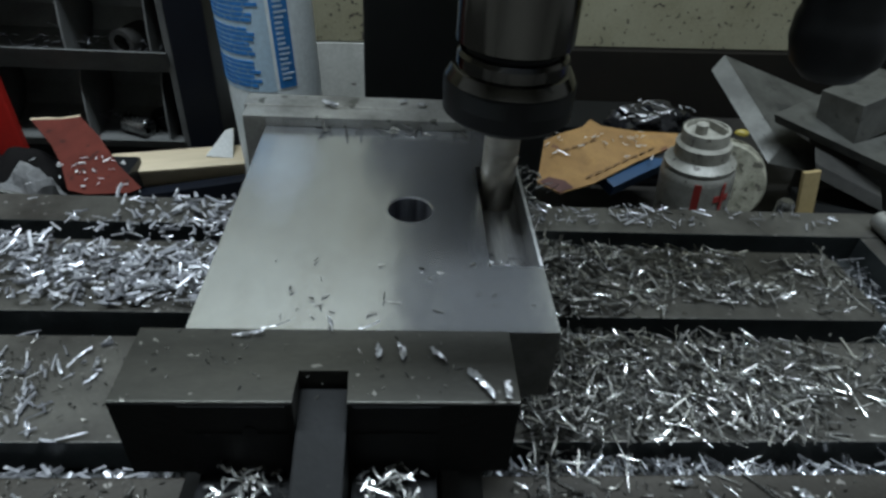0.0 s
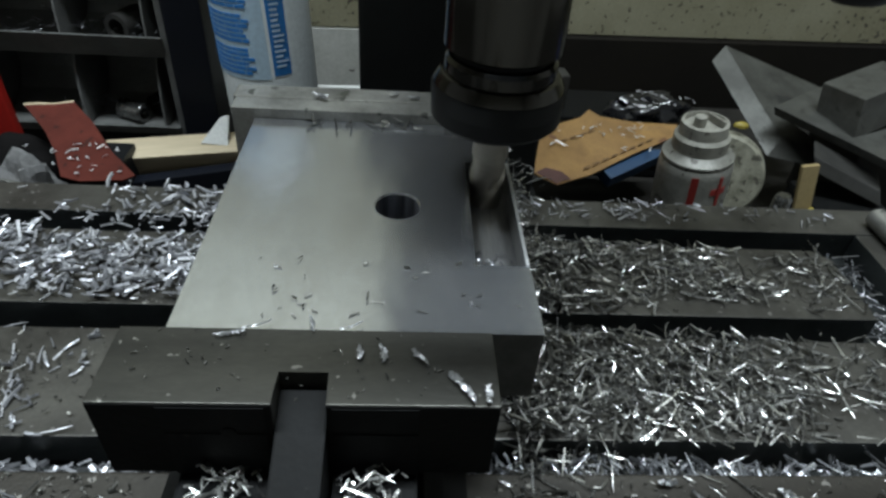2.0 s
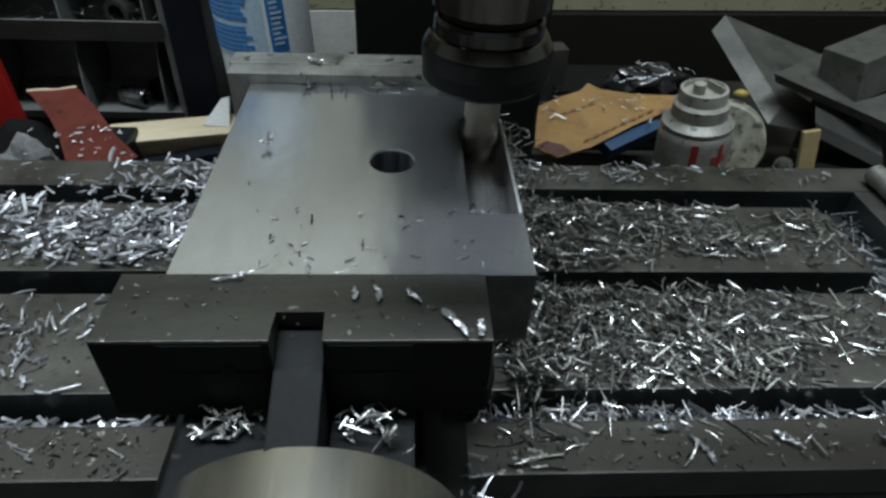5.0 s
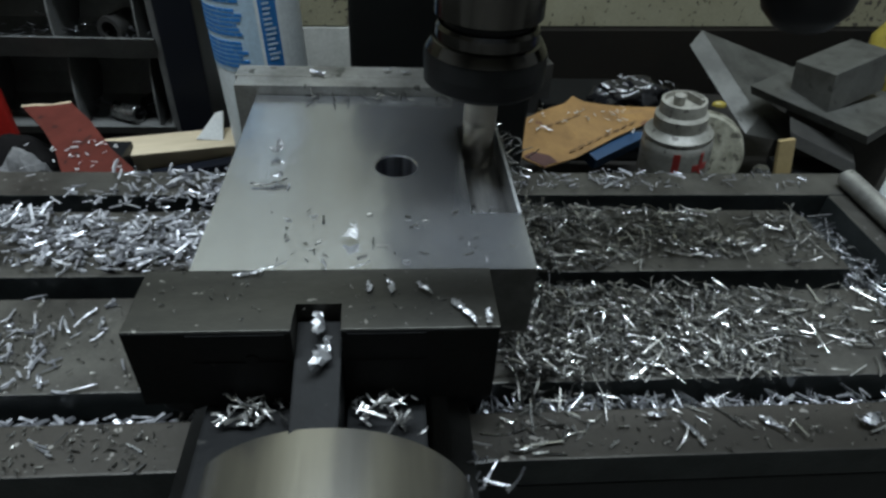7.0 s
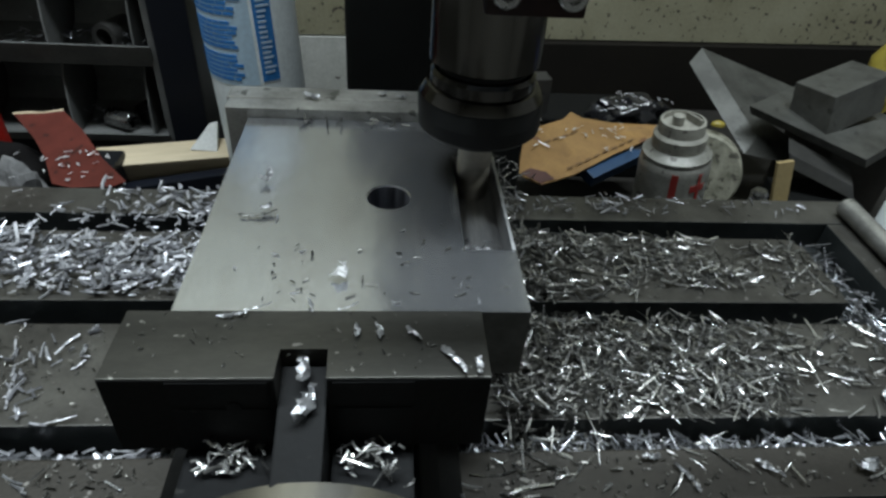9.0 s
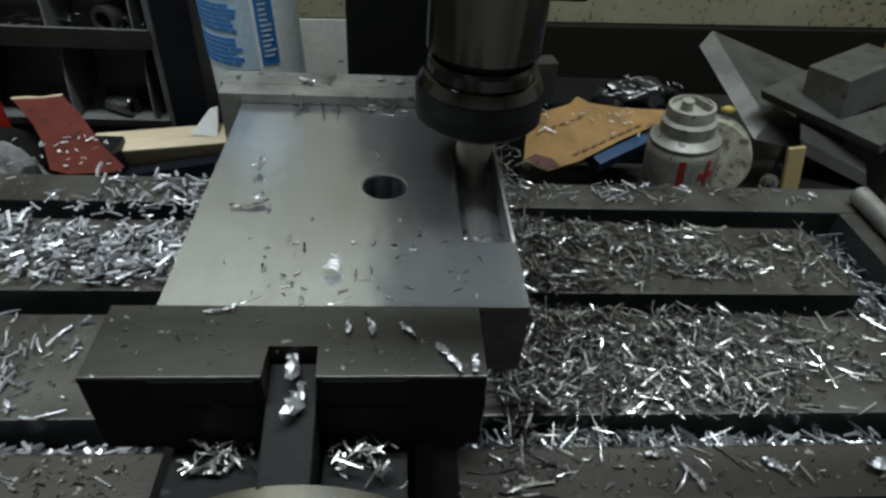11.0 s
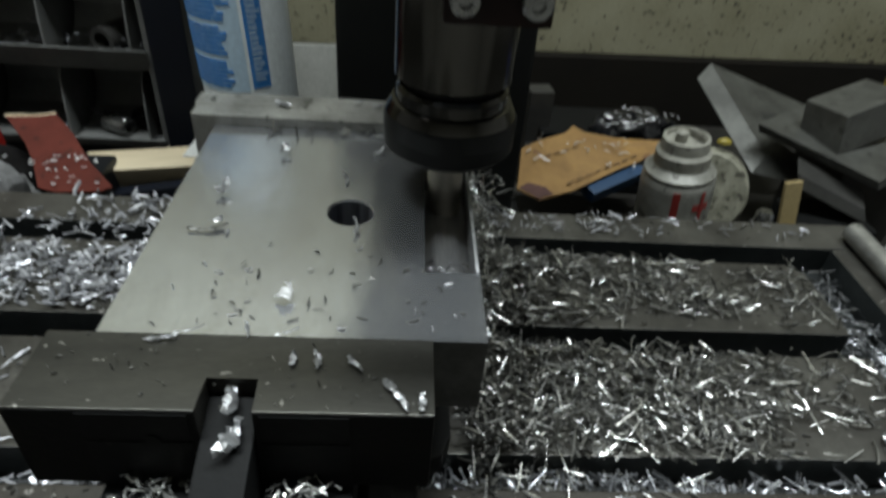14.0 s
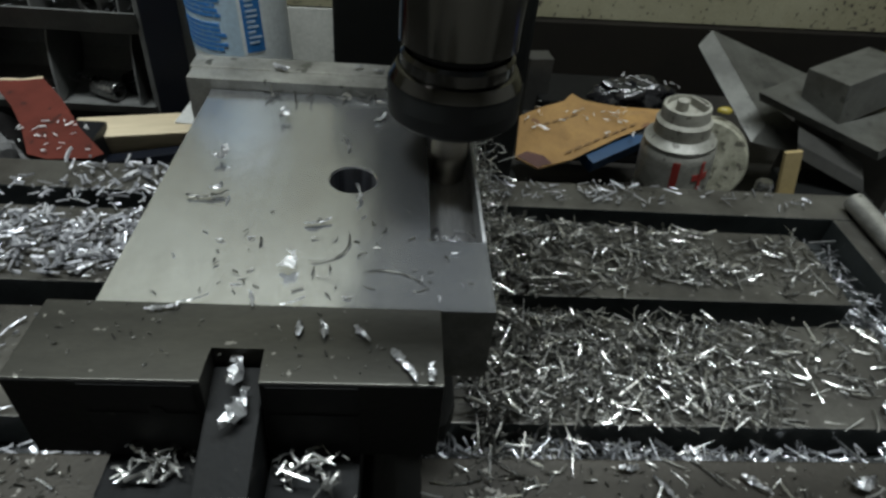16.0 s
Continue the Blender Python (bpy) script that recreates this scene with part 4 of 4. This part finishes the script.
swarf("swarf_pile", 260, near_plate, LONG, THIN, 21, CHIPW, PILE_LABEL)
swarf("swarf_pile", 1150, right_lands, LONG, THIN, 2, CHIPW, PILE_LABEL)
swarf("swarf_pile", 380, right_lands, LONG, THIN, 22, CHIPD, PILE_LABEL)
swarf("swarf_pile", 430, right_heap, LONG, (0.0006, 0.0014), 3, CHIPW, PILE_LABEL)
swarf("swarf_pile", 220, right_heap, LONG, (0.0006, 0.0014), 53, CHIPD, PILE_LABEL)
swarf("swarf_pile", 430, right_slot, LONG, THIN, 4, CHIP, "swarf lying in the front T-slot")
swarf("swarf_pile", 320, lambda r: (0.052 + abs(r.gauss(0, 0.010)), r.uniform(0.06, 0.150), 0.0, 1.6 * (0.4 + 0.6 * r.random())), LONG, THIN, 41, CHIPW, "heap of tangled swarf against the plate")
swarf("swarf_pile", 170, lambda r: (0.051 + abs(r.gauss(0, 0.009)), min(0.164, r.gauss(0.146, 0.012)), max(0.0, r.gauss(0.009, 0.008)), 0.7), LONG, THIN, 44, CHIPW, "tall tangle of swarf at the corner of the plate", 1.3, 1.2)
swarf("swarf_curls", 70, right_lands, (0.011, 0.020), (0.0006, 0.0011), 43, CHIPW, "long curled steel shavings over the table", 2.2, 1.2)
swarf("swarf_dust", 1500, right_lands, *DUST, 31, CHIPD, "fine swarf crumbs strewn over the table")
swarf("swarf_dust", 900, near_plate, *DUST, 32, CHIPD, "fine dark swarf crumbs beside the plate")
swarf("swarf_dust", 900, left_land, *DUST, 33, CHIP, "fine bright swarf crumbs over the table")
swarf("swarf_dust", 500, left_sparse, *DUST, 34, CHIPD, "fine swarf crumbs over the table")
swarf("swarf_dust", 160, front_right, *DUST, 35, CHIPD, "fine swarf crumbs on the front rail")
swarf("swarf_dust", 250, front_left, *DUST, 36, CHIPD, "fine swarf crumbs on the front rail")
swarf("swarf_dust", 140, back_right, *DUST, 37, CHIPD, "fine swarf crumbs on the back rail")
swarf("swarf_dust", 60, lambda r: (r.uniform(-0.062, 0.033), r.uniform(-0.024, -0.001), 0.0684, 0.0), (0.0004, 0.0016), (0.0003, 0.0006), 38, CHIPD, "fine swarf crumbs on the vise jaw")
swarf("swarf_pile", 300, right_channel, LONG, THIN, 5, CHIP, "swarf lying in the end channel")
swarf("swarf_pile", 900, left_land, SHORT, WIDE, 6, CHIPS, "short bright steel chips spread over the table", 0.6)
swarf("swarf_pile", 280, left_sparse, SHORT, (0.0008, 0.0018), 7, CHIPS, "scattered short bright steel chips", 0.6)
swarf("swarf_pile", 200, left_slot, SHORT, WIDE, 8, CHIPS, "chips lying in the front T-slot", 0.6)
swarf("swarf_pile", 60, left_midslot, SHORT, WIDE, 9, CHIPS, "chips lying in the middle T-slot", 0.6)
swarf("swarf_pile", 200, back_left, SHORT, WIDE, 10, CHIPS, "chips scattered on the back rail", 0.6)
swarf("swarf_pile", 150, back_right, (0.003, 0.007), THIN, 11, CHIPS, "chips scattered on the back rail", 0.6)
swarf("swarf_pile", 48, front_right, (0.004, 0.012), THIN, 12, CHIPW, "long chips scattered on the front rail")
swarf("swarf_pile", 40, front_left, SHORT, THIN, 13, CHIP, "chips scattered on the front rail", 0.6)
swarf("swarf_pile", 56, at_spot(-0.0335, -0.0295, 0.040, 0.0042, 0.35), (0.0025, 0.006), (0.0005, 0.0015), 14, CHIPW, "clump of curled bright chips on the vise bed", 1.6)
swarf("swarf_pile", 40, at_spot(0.0030, -0.0305, 0.040, 0.0052, 0.35), (0.0025, 0.006), (0.0005, 0.0015), 15, CHIPW, "clump of curled bright chips on the vise bed", 1.4)
swarf("swarf_pile", 16, at_spot(0.034, -0.024, 0.0, 0.007, 0.4), (0.004, 0.010), (0.0008, 0.0016), 16, CHIP, "curled chips beside the vise")
swarf("swarf_pile", 24, lambda r: (r.uniform(-0.03, 0.045), r.uniform(0.1105, 0.1165), HT, 0.1), (0.003, 0.007), (0.0006, 0.0014), 17, CHIPD, "chips along the fixed jaw")
swarf("swarf_pile", 26, lambda r: (r.uniform(sx0 + 0.002, sx1 - 0.002), sy0 + 0.003 + abs(r.gauss(0, 0.006)), zs, 0.1), (0.0015, 0.004), (0.0006, 0.0012), 18, CHIP, "small chips in the milled slot")
swarf("swarf_pile", 30, lambda r: (r.uniform(-0.047, 0.046), r.uniform(0.003, 0.03), HT, 0.03), (0.001, 0.0035), (0.0003, 0.0007), 19, CHIPD, "fine chips on the plate")
swarf("swarf_pile", 24, lambda r: tuple(TAG_M @ Vector((r.gauss(0.016, 0.016), r.uniform(-0.040, -0.006), 0.003))) + (0.0,), (0.003, 0.0065), (0.0008, 0.0018), 20, CHIPL, "bright chips stuck to the sandpaper")
swarf("swarf_pile", 30, lambda r: tuple(CARD_M @ Vector((r.uniform(0.01, 0.11), r.uniform(0.03, 0.066), 0.004))) + (0.05,), (0.003, 0.008), THIN, 23, CHIPL, "bright chips on the cardboard")
swarf("swarf_pile", 18, lambda r: (r.gauss(0.240, 0.022), r.gauss(0.420, 0.008), -0.058 + 0.006 * r.random(), 0.1), (0.003, 0.008), THIN, 24, CHIPL, "bright chips on the plastic film")
swarf("swarf_pile", 130, lambda r: (r.gauss(-0.275, 0.028) if r.random() < 0.7 else r.uniform(-0.36, -0.225), r.uniform(0.438, 0.470), r.choice((-0.108, -0.031, -0.031)), 0.8), (0.005, 0.014), THIN, 25, CHIP, "scrap swarf in the bins")


def chip(name, L, w, bend, seed, material=CHIPB, curl_up=0.0):
    """A single larger chip: a bent, twisted, tapering ribbon on z = 0."""
    rng = random.Random(seed)
    bm = bmesh.new()
    n, rows, px, py, a = 11, [], -L / 2, 0.0, -bend / 2
    turn, twist = rng.uniform(-0.4, 0.4), rng.choice((-1, 1)) * rng.uniform(0.6, 1.5) * min(1.0, 3 * w / L + 0.3)
    for i in range(n):
        t = math.sin(math.pi * (0.16 + 0.70 * i / (n - 1))) * rng.uniform(0.45, 1.15)
        h = curl_up * L * abs(i / (n - 1) - 0.35) ** 1.6 + rng.uniform(0, 0.12) * w + 0.35 * w
        s, c = math.sin(a), math.cos(a)
        q = turn + twist * (i / (n - 1) - 0.5)
        rows.append([])
        for o, k in ((-0.5, 0.0), (0.05, 0.28), (0.5, 0.0), (0.05, 0.16)):
            across, up = o * math.cos(q) - k * math.sin(q), o * math.sin(q) + k * math.cos(q)
            jx, jy, jz = (rng.gauss(0, 0.10) * w for _ in range(3))
            rows[-1].append(bm.verts.new((px - s * across * w * t + jx, py + c * across * w * t + jy, h + up * w * t + abs(jz))))
        px, py, a = px + L / (n - 1) * c, py + L / (n - 1) * s, a + bend / (n - 1)
    for p, q in zip(rows, rows[1:]):
        for k in range(4):
            bm.faces.new((p[k], q[k], q[(k + 1) % 4], p[(k + 1) % 4]))
    bm.faces.new(rows[0][::-1])
    bm.faces.new(rows[-1])
    return part(name, bm, material)


G = "larger chips on the vise and plate"
JZ = 0.0684
STILL = [(-0.0014, -0.0086, 0.0050, 0.0022, 0.5, 95), (0.0044, -0.0090, 0.0062, 0.0026, 0.6, 105), (0.0139, -0.0105, 0.0066, 0.0036, 0.4, 130),
         (0.0228, -0.0180, 0.0070, 0.0032, 0.8, 125), (0.0258, -0.0215, 0.0064, 0.0030, 0.5, 115), (0.0303, -0.0216, 0.0050, 0.0032, 0.4, 95),
         (-0.0350, -0.0026, 0.0080, 0.0022, 0.5, 15), (-0.0285, 0.0006, 0.0080, 0.0016, 0.6, 25), (-0.0145, 0.0010, 0.0060, 0.0014, 0.5, 110), (-0.0040, 0.0008, 0.0065, 0.0013, 0.6, 30)]
for i, (x, y, L, w, b, yaw) in enumerate(STILL):
    ob = tagged(chip("steel_chip", L, 0.75 * w, b, 50 + i), "single curled bright chip on the vise jaw", "chip", G)
    ob.matrix_world = pose(x, y, JZ if y < -0.001 else HT + 0.0012, 0, 0, yaw)
ob = tagged(chip("steel_chip", 0.008, 0.003, 0.9, 70, CHIPB), "dark curled chip on the fixed jaw", "chip", G)
ob.matrix_world = pose(-0.0265, 0.1285, 0.0719, 0, 0, -35)
for i, (x, y) in enumerate(((0.012, 0.131), (0.0035, 0.1335))):
    ob = tagged(chip("steel_chip", 0.0045, 0.0022, 1.0, 75 + i), "small bright chip on the fixed jaw", "chip", G)
    ob.matrix_world = pose(x, y, 0.0719, 0, 0, 40 * i)

FLAKES = [(0.178, -0.009, 0.0085, 0.0050, 20), (0.141, -0.010, 0.0100, 0.0028, 140), (0.110, -0.012, 0.0120, 0.0024, 120), (0.100, -0.004, 0.0060, 0.0034, 10), (0.205, 0.022, 0.0075, 0.0036, 50),
          (-0.080, 0.050, 0.0080, 0.0040, 70), (-0.074, 0.040, 0.0085, 0.0036, 120), (-0.088, 0.032, 0.0060, 0.0034, 30), (-0.110, 0.047, 0.0055, 0.0030, 100)]
for i, (x, y, L, w, yaw) in enumerate(FLAKES):
    ob = tagged(chip("steel_chip", L, w, 0.5, 130 + i), "broad bright steel flake on the milling table", "chip", "broad flakes on the table")
    ob.matrix_world = pose(x, y, 0.0006, 0, 0, yaw)

# Chips that the cutter throws out: landing second, place, size and turn.
THROWN = [(2.85, (-0.0371, 0.0678, HT), 0.0060, 0.0044, 2.2, 60, CHIPB, 0.6), (6.2, (-0.0358, 0.0467, HT), 0.0130, 0.0018, 1.1, 12, CHIPD, 0.1),
          (6.6, (-0.0339, 0.0486, HT + 0.0008), 0.0040, 0.0026, 0.8, 40, CHIPB, 0.3), (6.9, (-0.0070, 0.0148, HT), 0.0058, 0.0048, 0.4, 65, CHIPL, 0.5),
          (5.9, (-0.0160, -0.0165, 0.0630), 0.0120, 0.0040, 0.8, 100, CHIPB, 0.1), (6.4, (-0.0140, -0.0265, 0.0595), 0.0105, 0.0046, 0.9, 70, CHIPB, 0.2),
          (9.4, (0.0020, 0.0800, HT), 0.0110, 0.0010, 1.2, 110, CHIPB, 0.1), (12.2, (-0.0214, 0.0957, HT), 0.0055, 0.0042, 1.4, 80, CHIPB, 0.5),
          (12.1, (0.0139, 0.1000, HT), 0.0075, 0.0020, 0.9, 60, CHIPB, 0.2), (13.9, (0.0088, 0.0490, HT), 0.0085, 0.0022, 0.9, 100, CHIPB, 0.3),
          (14.9, (0.0028, 0.0260, HT), 0.0200, 0.0007, 2.2, 60, CHIPD, 0.1), (15.2, (0.0210, 0.0100, HT), 0.0200, 0.0008, 1.4, 165, CHIPD, 0.05),
          (14.3, (-0.0014, 0.0349, HT), 0.0080, 0.0018, 0.8, 20, CHIPB, 0.1)]
# Fine crumbs that gather on the plate as the slot is cut.
crumb_rng = random.Random(77)
for k in range(30):
    cx, cy = crumb_rng.uniform(-0.040, 0.046), 0.003 + 0.042 * crumb_rng.random() ** 1.4
    THROWN.append((1.2 + 0.46 * k, (cx, cy, HT), crumb_rng.uniform(0.0012, 0.0038), crumb_rng.uniform(0.0004, 0.0010), crumb_rng.uniform(0.3, 1.6), crumb_rng.uniform(0, 180), crumb_rng.choice((CHIPB, CHIPD)), 0.15))
thrown = []
for i, (t, p, L, w, b, yaw, material, up) in enumerate(THROWN):
    ob = tagged(chip("thrown_chip", L, w, b, 90 + i, material, up), "curled steel chip thrown from the cutter", "chip", "chips thrown from the cutter")
    thrown.append((ob, t, p, yaw, i))


# ---- what moves ----
NUT = [(0.0, 0.0955), (0.7, 0.0943), (1.5, 0.0930), (2.5, 0.0917), (3.5, 0.0907), (5.0, 0.0897), (6.4, 0.0875), (7.2, 0.0930), (7.6, 0.0930), (8.0, 0.0880),
       (10.5, 0.0851), (12.0, 0.0854), (12.5, 0.0860), (13.5, 0.0845), (14.0, 0.0848), (14.5, 0.0837), (16.0, 0.0836)]
LEVER = [(0, 0.1732, 0.1182, 0.1150), (0.2, 0.1712, 0.1150, 0.1131), (0.4, 0.1713, 0.1163, 0.1175), (0.6, 0.1720, 0.1190, 0.1226), (0.8, 0.1695, 0.1197, 0.1238), (1, 0.1682, 0.1200, 0.1246), (1.2, 0.1698, 0.1229, 0.1257), (1.4, 0.1689, 0.1277, 0.1291), (1.6, 0.1716, 0.1307, 0.1303), (1.8, 0.1808, 0.1337, 0.1320), (2.1, 0.1906, 0.1450, 0.1408), (2.6, 0.1981, 0.1622, 0.1514), (5, 0.2042, 0.1535, 0.1540), (6.9, 0.1699, 0.1099, 0.1260), (7.3, 0.1673, 0.0944, 0.1118), (7.5, 0.1708, 0.0869, 0.1056), (7.7, 0.1595, 0.1055, 0.1258), (7.9, 0.1558, 0.1265, 0.1507), (8.3, 0.1558, 0.1410, 0.1664), (16, 0.1888, 0.2009, 0.1981)]


def motions():
    ts, zs_ = [r[0] for r in NUT], [r[1] for r in NUT]
    walk(spindle, [(k / 30, pose(AX, AY, float(np.interp(k / 30, ts, zs_)), 0, 0, -74.0 * k)) for k in range(0, 481)])
    walk(carriage, [(t, pose(0, 0, z - 0.0855)) for t, z in NUT])
    walk(lever, [(t, pose(x, y, z, 0, -8, 0)) for t, x, y, z in LEVER])
    for ob, t, p, yaw, i in thrown:
        start = pose(AX - 0.002, AY - 0.004, zs - 0.004, 0, 0, yaw - 60)
        rows = [(0.0, start), (t - 0.14, start)]
        for k in (0.3, 0.65):
            x, y, z = (a + (b - a) * k for a, b in zip((AX - 0.002, AY - 0.004, HT), p))
            rows.append((t - 0.14 + 0.14 * k, pose(x, y, z + 0.016 * math.sin(math.pi * (0.15 + 0.85 * k)), 40 * (1 - k), 0, yaw - 50 * (1 - k))))
        rows += [(t, pose(*p, 0, 0, yaw)), (16.0, pose(*p, 0, 0, yaw))]
        walk(ob, rows)


motions()
